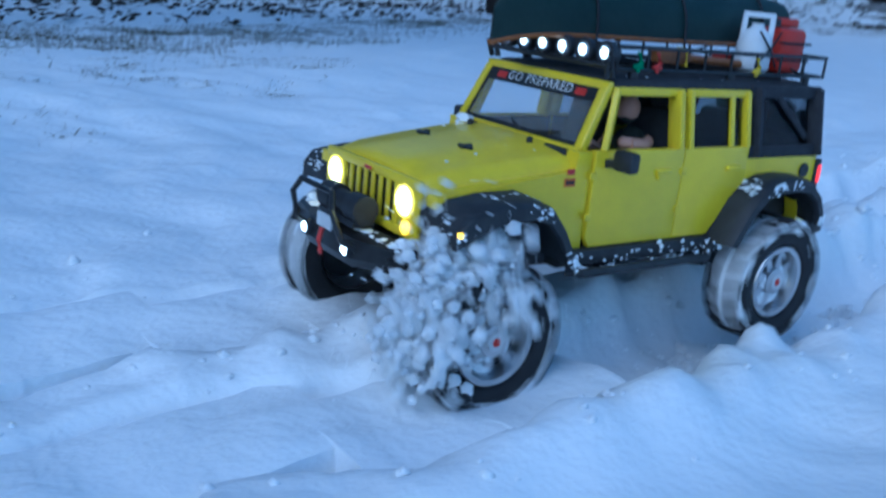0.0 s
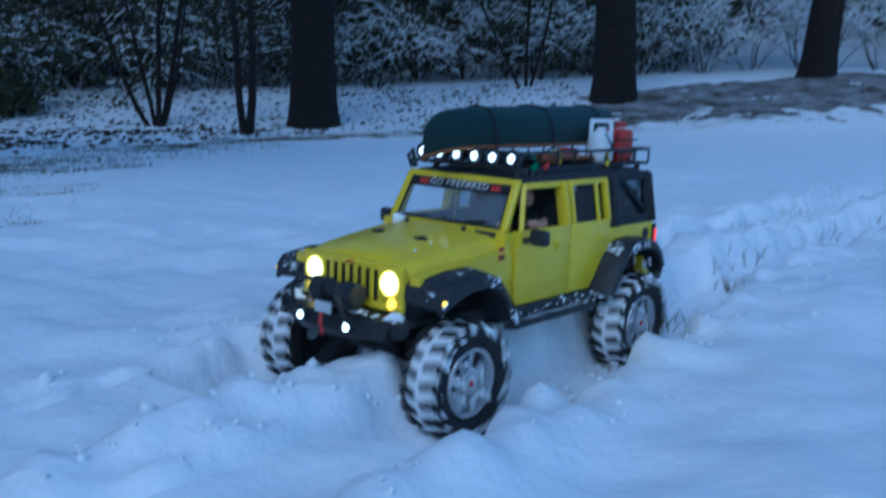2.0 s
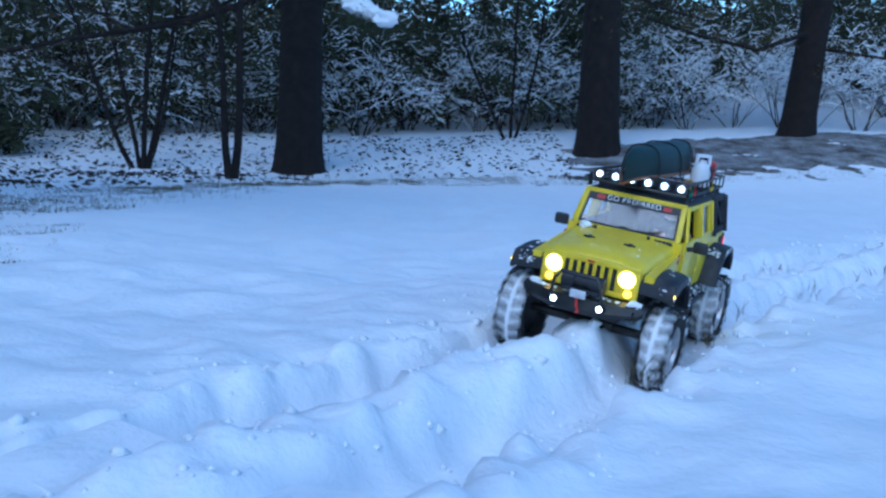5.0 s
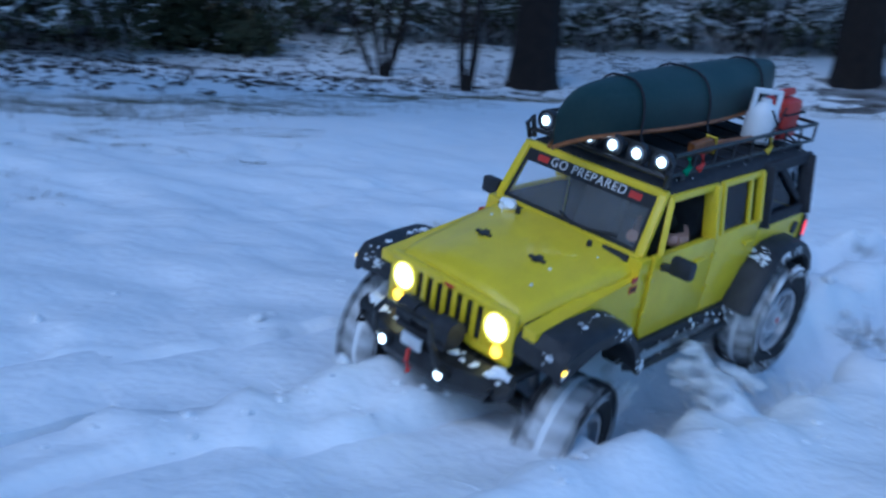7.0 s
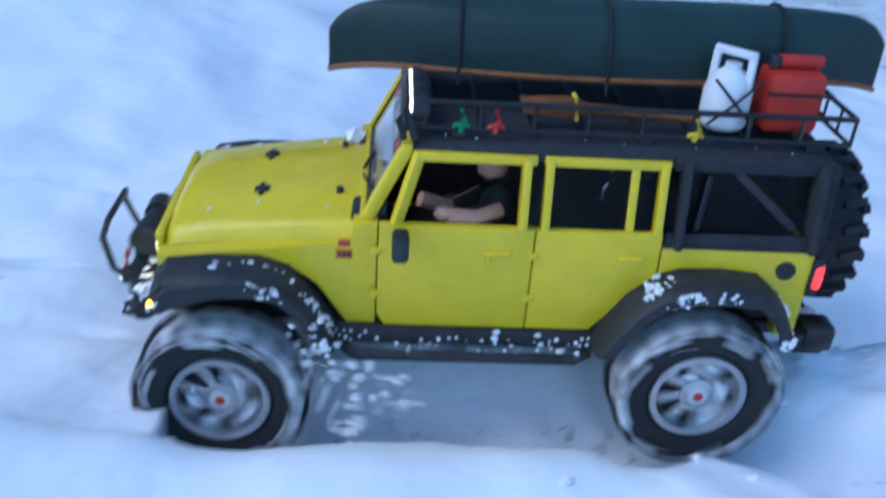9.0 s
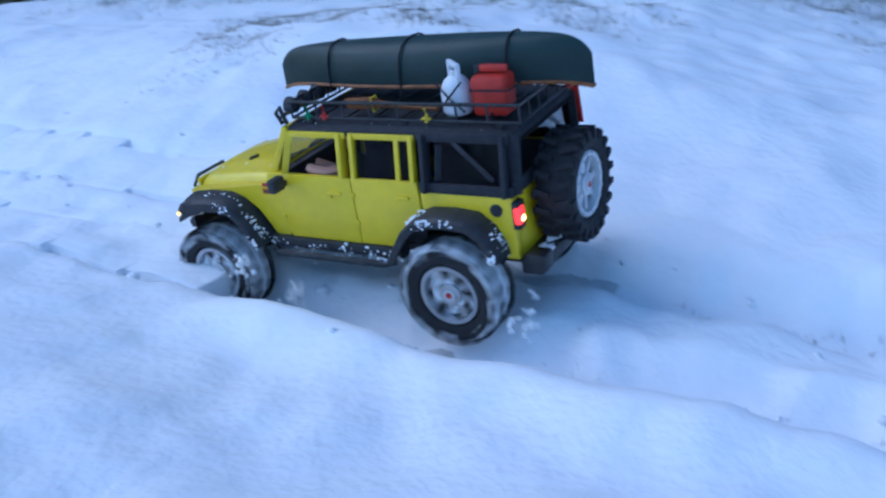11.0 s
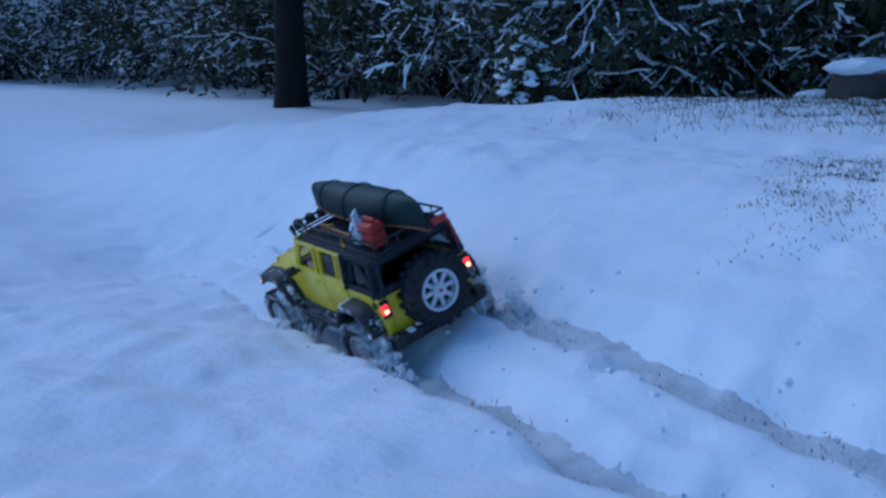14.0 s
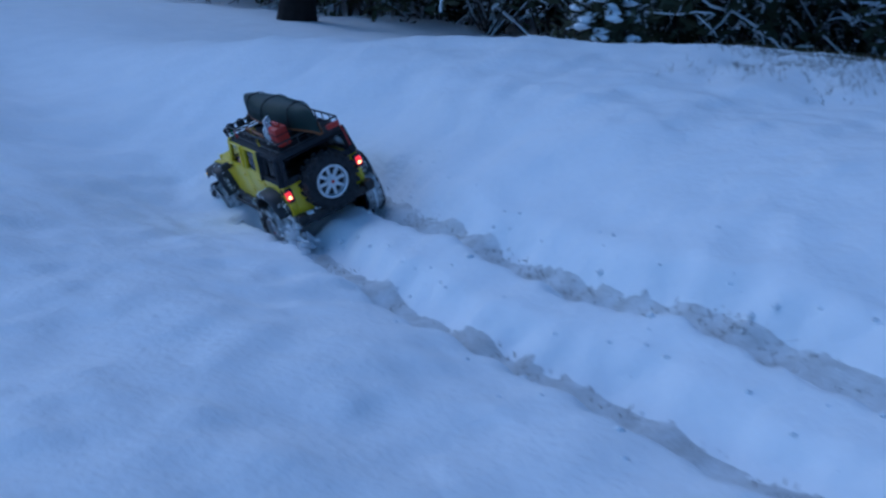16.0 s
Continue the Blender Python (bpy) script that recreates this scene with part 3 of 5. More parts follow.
def snow_on(segs, rng, share=0.8, thick=1.0):
    """Ridges of snow that lie along the upper side of branches."""
    out = []
    for p, q, r0, r1 in segs:
        d = (q - p)
        flat = math.hypot(d.x, d.y) / max(d.length, 1e-6)
        if flat > 0.35 and rng.random() < share:
            h = (0.006 + r1 * 0.5) * thick * flat
            out.append((p + Vector((0, 0, r0 * 0.8 + h * 0.4)), q + Vector((0, 0, r1 * 0.8 + h * 0.4)), h * rng.uniform(0.8, 1.4), h * rng.uniform(0.6, 1.3)))
    return out


def shrub(seed, tall, stems, depth, spread, droop, r=0.011, kids=3, share=0.8, thick=1.0):
    rng = random.Random(seed)
    segs = []
    for _ in range(stems):
        a = rng.random() * 6.28
        d = Vector((math.cos(a) * spread, math.sin(a) * spread, 1)).normalized()
        grow(rng, segs, Vector((math.cos(a) * 0.06, math.sin(a) * 0.06, -0.05)), d, tall * rng.uniform(0.6, 1.0), r * rng.uniform(0.7, 1.3), depth, droop, kids)
    base = new("snowy_shrub")
    base.empty_display_size = 0.1
    tagged(mesh_thing("branch_tangle", *limb_mesh(segs, 3), TWIG, base), kind="stuff")
    tagged(mesh_thing("snow_load", *limb_mesh(snow_on(segs, rng, share, thick), 4), CLUMP, base), kind="stuff")
    return base, segs, rng


def leafy(base, segs, rng, count, mat, size, name="foliage"):
    verts, faces = [], []
    for _ in range(count):
        p, q, r0, r1 = rng.choice(segs)
        c = p.lerp(q, rng.random()) + Vector((rng.gauss(0, 0.03), rng.gauss(0, 0.03), rng.gauss(-0.01, 0.03)))
        a = Vector((rng.gauss(0, 1), rng.gauss(0, 1), rng.gauss(-0.3, 0.7))).normalized()
        b = a.orthogonal().normalized()
        s = size * rng.uniform(0.6, 1.4)
        i = len(verts)
        verts += [c, c + a * s * 0.5 + b * s * 0.22, c + a * s, c + a * s * 0.5 - b * s * 0.22]
        faces.append((i, i + 1, i + 2, i + 3))
    return tagged(mesh_thing(name, verts, faces, mat, base), kind="stuff")


def build_woods():
    rng = random.Random(8)
    kinds = []
    for seed in range(4):
        b, s, r = shrub(20 + seed, 0.95, 7, 3, 0.55, 0.05, share=0.68, thick=0.9)
        tagged(b, "bare tangled shrub with snow along its twigs", "shrub", group="snowy shrubs at the wood's edge")
        kinds.append(b)
    for seed in range(3):
        b, s, r = shrub(40 + seed, 1.1, 8, 3, 0.7, 0.10, share=0.5, thick=1.2)
        leafy(b, s, r, 3000, NEEDLE, 0.06)
        tagged(b, "dark leafy shrub bent down under snow", "shrub", group="leafy shrubs at the wood's edge")
        kinds.append(b)
    dark = []
    for seed in range(2):
        b, s, r = shrub(60 + seed, 1.3, 9, 3, 0.5, 0.04, share=0.22)
        leafy(b, s, r, 4600, NEEDLE, 0.08)
        tagged(b, "dark evergreen thicket with little snow", "thicket", group="evergreen thickets behind the shrubs")
        dark.append(b)
    first = set()

    def put(b, x, y, k, turn):
        m = pose(x, y, height(x, y), 0, 0, turn)
        if b.name not in first:
            first.add(b.name)
            b.matrix_basis = m
            b.scale = (1, 1, 1)
            return b
        return copy_thing(b, m)

    # the belt of shrubs round the field, and thickets behind it
    turns = [-158, -125, -117, -110, -103, -85, -62, -42, -22, 0, 15, 18, 27, 31, 45]
    nears = [13.0, 11.5, 8.6, 6.6, 5.4, 5.0, 5.6, 8.3, 10.9, 11.3, 12.2, 17.5, 17.5, 14.5, 13.5]
    for i in range(150):
        a = -158 + 203 * (i + rng.uniform(-0.45, 0.45)) / 150
        d = float(np.interp(a, turns, nears)) + 2.2 * rng.random() ** 1.3
        a = radians(a)
        put(rng.choice(kinds if i % 4 else dark), d * math.sin(a), d * math.cos(a), 1, rng.uniform(0, 360))
    for i in range(84):
        a = -160 + 208 * (i + rng.uniform(-0.45, 0.45)) / 84
        d = float(np.interp(a, turns, nears)) + 2.2 + 2.6 * rng.random()
        a = radians(a)
        put(rng.choice(dark), d * math.sin(a), d * math.cos(a), 1, rng.uniform(0, 360))
    for a, d in ((16.0, 12.3), (18.6, 12.9), (21.5, 12.6), (23.0, 13.3), (25.5, 12.8), (28.0, 13.0)):
        put(kinds[int(a) % 4], d * math.sin(radians(a)), d * math.cos(radians(a)), 1, a * 37)
    for a, d in ((19.5, 15.6), (23.5, 16.2), (27.0, 15.0)):
        put(dark[int(d) % 2], d * math.sin(radians(a)), d * math.cos(radians(a)), 1, a * 53)
    # the dark wood behind: trunks and evergreen crowns, uncounted
    verts, faces, segs = [], [], []
    for i in range(130):
        a = -165 + 225 * (i + rng.uniform(-0.45, 0.45)) / 130
        d = float(np.interp(a, turns, nears)) + rng.uniform(4.0, 9.0)
        a = radians(a)
        x, y = d * math.sin(a), d * math.cos(a)
        z, tall = height(x, y), rng.uniform(5.0, 8.0)
        segs.append((Vector((x, y, z - 0.1)), Vector((x + rng.gauss(0, 0.2), y, z + tall)), rng.uniform(0.06, 0.14), 0.03))
        for _ in range(210):
            k = rng.random()
            w = 1.3 * (1 - k) + 0.2
            c = Vector((x + rng.gauss(0, 0.5) * w, y + rng.gauss(0, 0.5) * w, z + 0.3 + (tall - 0.2) * k))
            u = Vector((rng.gauss(0, 1), rng.gauss(0, 1), rng.gauss(-0.3, 0.5))).normalized()
            v = u.orthogonal().normalized()
            s = rng.uniform(0.18, 0.42)
            j = len(verts)
            verts += [c, c + u * s * 0.5 + v * s * 0.3, c + u * s, c + u * s * 0.5 - v * s * 0.3]
            faces.append((j, j + 1, j + 2, j + 3))
    tagged(mesh_thing("far_foliage", verts, faces, NEEDLE), "dark evergreen crowns of the wood", "woods", kind="stuff")
    tagged(mesh_thing("far_trunks", *limb_mesh(segs, 6), BARK), "dark trunks deep in the wood", "woods", kind="stuff")


build_woods()


def dark_hollow(x, y):
    """A low dark mass of evergreen leaves, in place of a shaded hole in the brush."""
    rng = random.Random(71)
    base = new("hollow_stand_in")
    base.matrix_basis = pose(x, y, height(x, y))
    segs = []
    for _ in range(26):
        a = rng.uniform(0, 6.28)
        grow(rng, segs, Vector((rng.gauss(0, 0.25), rng.gauss(0, 0.1), -0.03)), Vector((math.cos(a) * 0.9, math.sin(a) * 0.5, 0.7)).normalized(), rng.uniform(0.35, 0.6), 0.012, 2, 0.10, 2)
    tagged(mesh_thing("branch_tangle", *limb_mesh(segs, 3), BARK, base), kind="stuff")
    leafy(base, segs, rng, 5200, NEEDLE, 0.075)
    return tagged(base, "dark evergreen leaves standing in for a shaded hole in the brush", "bush")


dark_hollow(-4.55, 8.75)


def snowy_bough(base, pts, rng):
    """A drooping bough under a thick pad of snow."""
    pts = [Vector(p) - base.matrix_basis.translation for p in pts]
    bm = bmesh.new()
    tube(bm, pts, 0.02, 6, r_end=0.008)
    part("bough", bm, BARK, base, k=1)
    end = pts[-1]
    bm = bmesh.new()
    for i in range(9):
        k = i / 8
        c = pts[-2].lerp(end, k)
        blob(bm, c.x + rng.gauss(0, 0.03), c.y + rng.gauss(0, 0.03), c.z + 0.03 - 0.02 * k, 0.10, 0.09, 0.055, rng, 0.3)
    part("snow_pad", bm, CLUMP, base, k=1)
    verts, faces = [], []
    for _ in range(700):
        c = pts[-2].lerp(end, rng.random()) + Vector((rng.gauss(0, 0.07), rng.gauss(0, 0.05), rng.gauss(-0.02, 0.02)))
        d = Vector((rng.gauss(0, 0.6), rng.gauss(0, 0.4), rng.uniform(-1.2, -0.2))).normalized() * rng.uniform(0.06, 0.13)
        w = d.orthogonal().normalized() * 0.004
        j = len(verts)
        verts += [c - w, c + w, c + d]
        faces.append((j, j + 1, j + 2))
    tagged(mesh_thing("needle_tuft", verts, faces, NEEDLE, base), kind="stuff")


def pine(x, y, dia, tall, lean, seed, limbs=()):
    """A pine: flared trunk with furrowed bark and some limbs."""
    rng = random.Random(seed)
    base = new("pine_tree")
    z0 = height(x, y) - 0.06
    base.matrix_basis = pose(x, y, z0)
    bm = bmesh.new()
    rings = []
    n = 28
    for i in range(46):
        k = i / 45
        z = tall * k ** 1.5
        r = dia / 2 * (1 - 0.45 * k) * (1 + 0.30 * math.exp(-z / 0.12))
        ring = []
        for j in range(n):
            a = 6.2832 * j / n
            f = 1 + 0.05 * noise.noise(Vector((math.cos(a) * 3.5, math.sin(a) * 3.5, z * 1.2 + seed))) + 0.03 * noise.noise(Vector((math.cos(a) * 11, math.sin(a) * 11, z * 4 + seed)))
            ring.append((lean[0] * z + r * f * math.cos(a), lean[1] * z + r * f * math.sin(a), z))
        rings.append(ring)
    loft(bm, rings)
    part("trunk", bm, BARK, base, k=1)
    for pts, r in limbs:
        bm = bmesh.new()
        tube(bm, [Vector(p) - Vector((x, y, z0)) for p in pts], r, 7, r_end=r * 0.35)
        part("limb", bm, BARK, base, k=1)
        segs = []
        for a, b in zip(pts, pts[1:]):
            for _ in range(3):
                p = Vector(a).lerp(Vector(b), rng.random()) - Vector((x, y, z0))
                grow(rng, segs, p, Vector((rng.gauss(0, 0.6), rng.gauss(0, 0.6), rng.gauss(-0.1, 0.4))).normalized(), rng.uniform(0.25, 0.6), 0.008, 1, 0.04, 2, 3)
        tagged(mesh_thing("twig_spray", *limb_mesh(segs, 3), TWIG, base), kind="stuff")
        leafy(base, segs, rng, 200, DRY_LEAF, 0.05, "leaf_spray")
    # the crown, high above
    segs = []
    for i in range(16):
        a, z = i * 2.4, tall * (0.42 + 0.56 * i / 16)
        p = Vector((lean[0] * z, lean[1] * z, z))
        segs.append((p, p + Vector((math.cos(a), math.sin(a), 0.1)) * tall * 0.34 * (1.05 - i / 18), 0.04, 0.01))
    mesh_thing("crown_limb", *limb_mesh(segs, 5), BARK, base)
    verts, faces = [], []
    for _ in range(1500):
        p, q, _r, _s = rng.choice(segs)
        c = p.lerp(q, rng.random() ** 0.6) + Vector((rng.gauss(0, 0.14), rng.gauss(0, 0.14), rng.gauss(0, 0.10)))
        u = Vector((rng.gauss(0, 1), rng.gauss(0, 1), rng.gauss(0, 0.35))).normalized()
        v = u.orthogonal().normalized()
        j = len(verts)
        verts += [c, c + u * 0.12 + v * 0.06, c + u * 0.25, c + u * 0.12 - v * 0.06]
        faces.append((j, j + 1, j + 2, j + 3))
    tagged(mesh_thing("crown", verts, faces, NEEDLE, base), kind="stuff")
    return tagged(base, "dark pine with a straight trunk at the wood's edge", "pine tree", group="pines at the wood's edge")


first_pine = pine(-1.09, 8.23, 0.43, 7.0, (0.005, 0), 1, limbs=[
    ([(-1.1, 8.2, 1.75), (-1.5, 8.1, 1.52), (-2.0, 8.0, 1.32), (-2.5, 7.95, 1.22), (-3.0, 7.9, 1.12), (-3.5, 7.85, 1.0), (-4.3, 7.8, 1.04), (-5.0, 7.8, 1.1)], 0.035),
    ([(-1.1, 8.2, 1.9), (-1.9, 8.3, 1.45), (-2.6, 8.3, 1.28), (-3.3, 8.4, 1.6)], 0.02)])
snowy_bough(first_pine, [(-1.05, 8.2, 2.2), (-0.75, 7.7, 1.75), (-0.55, 7.1, 1.36), (-0.33, 6.95, 1.22)], random.Random(31))
pine(1.78, 9.33, 0.44, 7.0, (-0.005, 0), 2, limbs=[([(1.8, 9.3, 2.0), (2.4, 9.2, 1.75), (3.0, 9.1, 1.6)], 0.02)])
pine(4.15, 10.19, 0.38, 7.0, (0.10, 0), 3, limbs=[([(4.3, 10.1, 1.75), (3.6, 10.0, 1.5), (2.9, 9.9, 1.62), (2.2, 9.8, 1.8)], 0.03), ([(4.3, 10.1, 1.55), (5.0, 10.0, 1.45), (5.8, 9.9, 1.5)], 0.02)])
pine(-2.50, 2.04, 0.155, 6.0, (0.0, 0), 4)
pine(-5.94, -3.22, 0.22, 6.0, (0.005, 0), 5)
pine(-5.35, -1.3, 0.17, 6.0, (0.0, 0), 6)


def sapling(x, y, stems, seed):
    rng = random.Random(seed)
    base = new("bare_sapling")
    base.matrix_basis = pose(x, y, height(x, y))
    segs = []
    for dx, dy, tall, r in stems:
        p, d = Vector((dx * 0.12, dy * 0.12, -0.05)), Vector((dx, dy, 1)).normalized()
        for i in range(9):
            q = p + d * tall / 9
            r1 = r * 0.9
            segs.append((p.copy(), q.copy(), r, r1))
            if i > 3:
                a = rng.random() * 6.28
                grow(rng, segs, q.copy(), Vector((math.cos(a), math.sin(a), 0.8)).normalized(), tall * 0.3, r1 * 0.5, 1, -0.02, 2, 3)
            p, r = q, r1
            d = (d + Vector((rng.gauss(0, 0.05), rng.gauss(0, 0.05), 0.05))).normalized()
    tagged(mesh_thing("stem_clump", *limb_mesh(segs, 6), BARK, base), kind="stuff")
    tagged(mesh_thing("snow_load", *limb_mesh(snow_on(segs, rng, 0.5, 0.7), 4), CLUMP, base), kind="stuff")
    return tagged(base, "bare dark sapling with several stems", "sapling", group="saplings before the woods")


sapling(-1.4, 6.86, [(-0.12, 0, 2.6, 0.034), (0.10, 0.05, 2.6, 0.038)], 1)
sapling(-2.45, 8.2, [(-0.55, 0, 2.4, 0.026), (-0.2, 0.1, 2.6, 0.024), (0.02, 0, 2.7, 0.03), (0.18, 0.1, 2.6, 0.03), (0.3, 0, 2.2, 0.018)], 2)
sapling(1.0, 10.4, [(-0.5, 0, 2.0, 0.02), (0.3, 0, 2.2, 0.02), (0.0, 0.1, 2.3, 0.022)], 3)


def snowy_fir(x, y):
    """A small fir whose boughs hang under caps of snow."""
    rng = random.Random(4)
    base = new("small_fir")
    base.matrix_basis = pose(x, y, height(x, y))
    segs, caps = [], bmesh.new()
    top = 0.27
    segs.append((Vector((0, 0, -0.05)), Vector((0, 0, top)), 0.014, 0.004))
    for i in range(22):
        z = top * (0.25 + 0.75 * i / 22)
        a = i * 2.4
        length = 0.04 + 0.15 * (1 - z / top)
        p, d = Vector((0, 0, z)), Vector((math.cos(a), math.sin(a), 0.1))
        for j in range(4):
            q = p + d * length / 4
            segs.append((p.copy(), q.copy(), 0.006, 0.004))
            if j > 0 and rng.random() < 0.75:
                blob(caps, q.x, q.y, q.z + 0.008, 0.026, 0.026, 0.012, rng, 0.3)
            p = q
            d = (d + Vector((0, 0, -0.32))).normalized()
    mesh_thing("bough_frame", *limb_mesh(segs, 4), TWIG, base)
    leafy(base, segs, rng, 1500, NEEDLE, 0.034, "needles")
    tagged(part("snow_cap", caps, CLUMP, base, k=1), kind="stuff")
    return tagged(base, "small fir with boughs bowed under snow caps", "fir tree")


snowy_fir(-3.475, -1.163)


def boulder(x, y, rx, ry, rz, seed):
    rng = random.Random(seed)
    base = new("boulder")
    base.matrix_basis = pose(x, y, height(x, y) + rz * 0.8, 0, 0, 20)
    bm = bmesh.new()
    blob(bm, 0, 0, 0, rx, ry, rz, rng, 0.22)
    bmesh.ops.subdivide_edges(bm, edges=bm.edges, cuts=1, use_grid_fill=True)
    for v in bm.verts:
        v.co *= 1 + 0.06 * noise.noise(v.co * 14)
    part("stone", bm, ROCK, base, k=1)
    bm = bmesh.new()
    blob(bm, -rx * 0.12, 0, rz * 0.74, rx * 0.86, ry * 0.92, rz * 0.40, rng, 0.18)
    part("snow_cap", bm, CLUMP, base, k=1)
    return tagged(base, "rounded grey boulder under a cap of snow", "boulder")


boulder(-3.52, 0.00, 0.15, 0.17, 0.095, 1)
boulder(-3.34, 0.14, 0.085, 0.085, 0.055, 2)
boulder(-3.75, -0.16, 0.09, 0.08, 0.07, 3)

# ---- the model car ----


def rail(bm, p, q, w, d, m=None):
    """A square bar between two points, w wide and d deep."""
    p, q = Vector(p), Vector(q)
    quat = (q - p).to_track_quat("Z", "Y")
    L = (q - p).length
    box(bm, -w / 2, w / 2, -d / 2, d / 2, 0, L, min(w, d) * 0.2, Matrix.Translation(p) @ quat.to_matrix().to_4x4())


def build_body(car):
    # bonnet
    bm = bmesh.new()
    secs = []
    for x, w, zt, zb in ((0.66, 0.70, 1.415, 1.10), (0.85, 0.69, 1.40, 1.06), (1.1, 0.665, 1.375, 1.05), (1.4, 0.64, 1.342, 1.05), (1.65, 0.62, 1.308, 1.05), (1.78, 0.61, 1.272, 1.05), (1.838, 0.60, 1.235, 1.16), (1.85, 0.59, 1.21, 1.18)):
        half = [(w + 0.03, zb), (w + 0.025, zt - 0.14), (w + 0.01, zt - 0.07), (w - 0.03, zt - 0.025), (w - 0.10, zt - 0.004), (w * 0.62, zt + 0.010), (w * 0.56, zt + 0.028), (0.15, zt + 0.036)]
        ring = [(x, y, z) for y, z in half] + [(x, -y, z) for y, z in half[::-1]]
        secs.append(ring)
    loft(bm, secs)
    bonnet = part("bonnet", bm, YELLOW, car, "yellow bonnet with a raised middle")
    for s in (1, -1):
        bm = bmesh.new()
        rail(bm, (1.34, s * 0.266, 1.385), (1.25, s * 0.266, 1.40), 0.05, 0.03)
        box(bm, 1.28, 1.315, s * 0.266 - 0.075, s * 0.266 + 0.075, 1.375, 1.405, 0.01)
        part("bonnet_latch", bm, BLACK, bonnet, "black bonnet latch")
        bm = bmesh.new()
        turned(bm, [(1.40, 0.0), (1.41, 0.022), (1.47, 0.022), (1.48, 0.0)], "Z", 10, (0.80, s * 0.36, 0.0))
        part("washer_nozzle", bm, BLACK, bonnet)
    # front wings down to the sills
    for s in (1, -1):
        bm = bmesh.new()
        slab(bm, [(0.555, 1.44), (0.555, 0.735), (0.74, 0.735), (0.90, 1.02), (1.05, 1.13), (1.86, 1.10), (1.86, 1.18), (0.70, 1.30), (0.70, 1.44)], s * 0.655, s * 0.775, 0.012)
        wing = part("front_wing", bm, YELLOW, car)
        bm = bmesh.new()
        box(bm, 0.70, 0.80, s * 0.774, s * 0.781, 1.20, 1.26)
        part("badge", bm, ORANGE_STICKER, wing, "orange and black trail sticker")
        bm = bmesh.new()
        box(bm, 0.715, 0.785, s * 0.774, s * 0.781, 1.285, 1.325)
        part("badge", bm, RED_STICKER, wing, "small red and white sticker")
        bm = bmesh.new()
        for i in range(3):
            box(bm, 0.712 + i * 0.027, 0.732 + i * 0.027, s * 0.780, s * 0.783, 1.215, 1.245)
        part("badge_bars", bm, BLACK, wing)
    # grille
    bm = bmesh.new()
    box(bm, 1.85, 1.90, -0.62, 0.62, 1.175, 1.245, 0.015)
    box(bm, 1.85, 1.90, -0.62, 0.62, 0.84, 0.905, 0.012)
    for i in range(8):
        y = -0.35 + 0.1 * i
        box(bm, 1.884, 1.90, y - 0.024, y + 0.024, 0.90, 1.18, 0.005)
    for s in (1, -1):
        box(bm, 1.85, 1.895, *sorted((s * 0.36, s * 0.62)), 0.90, 1.18, 0.01)
    box(bm, 1.88, 1.91, -0.05, 0.05, 1.195, 1.225, 0.005)
    grille = part("grille", bm, YELLOW, car, "yellow seven-slot grille")
    bm = bmesh.new()
    box(bm, 1.852, 1.868, -0.355, 0.355, 0.89, 1.19)
    part("grille_backing", bm, BLACK, grille)
    bm = bmesh.new()
    box(bm, 1.909, 1.915, -0.045, 0.045, 1.198, 1.222)
    part("badge", bm, RED_STICKER, grille)
    for s in (1, -1):
        bm = bmesh.new()
        turned(bm, [(1.85, 0.112), (1.905, 0.112), (1.91, 0.102), (1.895, 0.094)], "X", 28, (0, s * 0.465, 1.085))
        ring = part("headlight", bm, RIM_GLOW, car, "round headlight, lit")
        bm = bmesh.new()
        turned(bm, [(1.895, 0.094), (1.915, 0.080), (1.925, 0.05), (1.928, 0.0)], "X", 24, (0, s * 0.465, 1.085))
        part("lens", bm, HEADLIGHT, ring)
        bm = bmesh.new()
        turned(bm, [(1.88, 0.045), (1.91, 0.045), (1.92, 0.0)], "X", 16, (0, s * 0.50, 0.915))
        part("indicator", bm, AMBER_LAMP, car, "amber indicator, lit")
    # rear quarter panels and tail
    for s in (1, -1):
        bm = bmesh.new()
        slab(bm, [(-1.165, 1.35), (-2.13, 1.35), (-2.13, 0.74), (-2.0, 0.74), (-1.95, 1.02), (-1.78, 1.17), (-1.28, 1.17), (-1.165, 1.13)], s * 0.67, s * 0.785, 0.012)
        quarter = part("rear_quarter_panel", bm, YELLOW, car)
        if s == 1:
            bm = bmesh.new()
            turned(bm, [(0.78, 0.06), (0.80, 0.062), (0.805, 0.05), (0.795, 0.0)], "Y", 18, (-1.96, 0, 1.225))
            part("fuel_cap", bm, BLACK, quarter)
        bm = bmesh.new()
        box(bm, -2.19, -2.12, *sorted((s * 0.67, s * 0.81)), 1.05, 1.32, 0.015)
        lamp = part("tail_light", bm, BLACK, car, "tail light, lit red")
        bm = bmesh.new()
        box(bm, -2.205, -2.13, *sorted((s * 0.695, s * 0.818)), 1.10, 1.28, 0.03)
        part("lens", bm, RED_LAMP, lamp)
        bm = bmesh.new()
        turned(bm, [(-2.216, 0.0), (-2.212, 0.03), (-2.19, 0.034)], "X", 12, (0, s * 0.755, 1.16))
        part("bulb", bm, LAMP_CORE, lamp)
    bm = bmesh.new()
    slab(bm, [(-2.08, 0.74), (-2.08, 1.36), (-2.135, 1.36), (-2.135, 0.74)], -0.665, 0.665, 0.01)
    part("tailgate", bm, YELLOW, car)
    bm = bmesh.new()
    box(bm, -2.2, 1.8, -0.42, 0.42, 0.50, 0.62, 0.02)
    box(bm, -2.08, 1.84, -0.655, 0.655, 0.70, 0.76, 0.02)
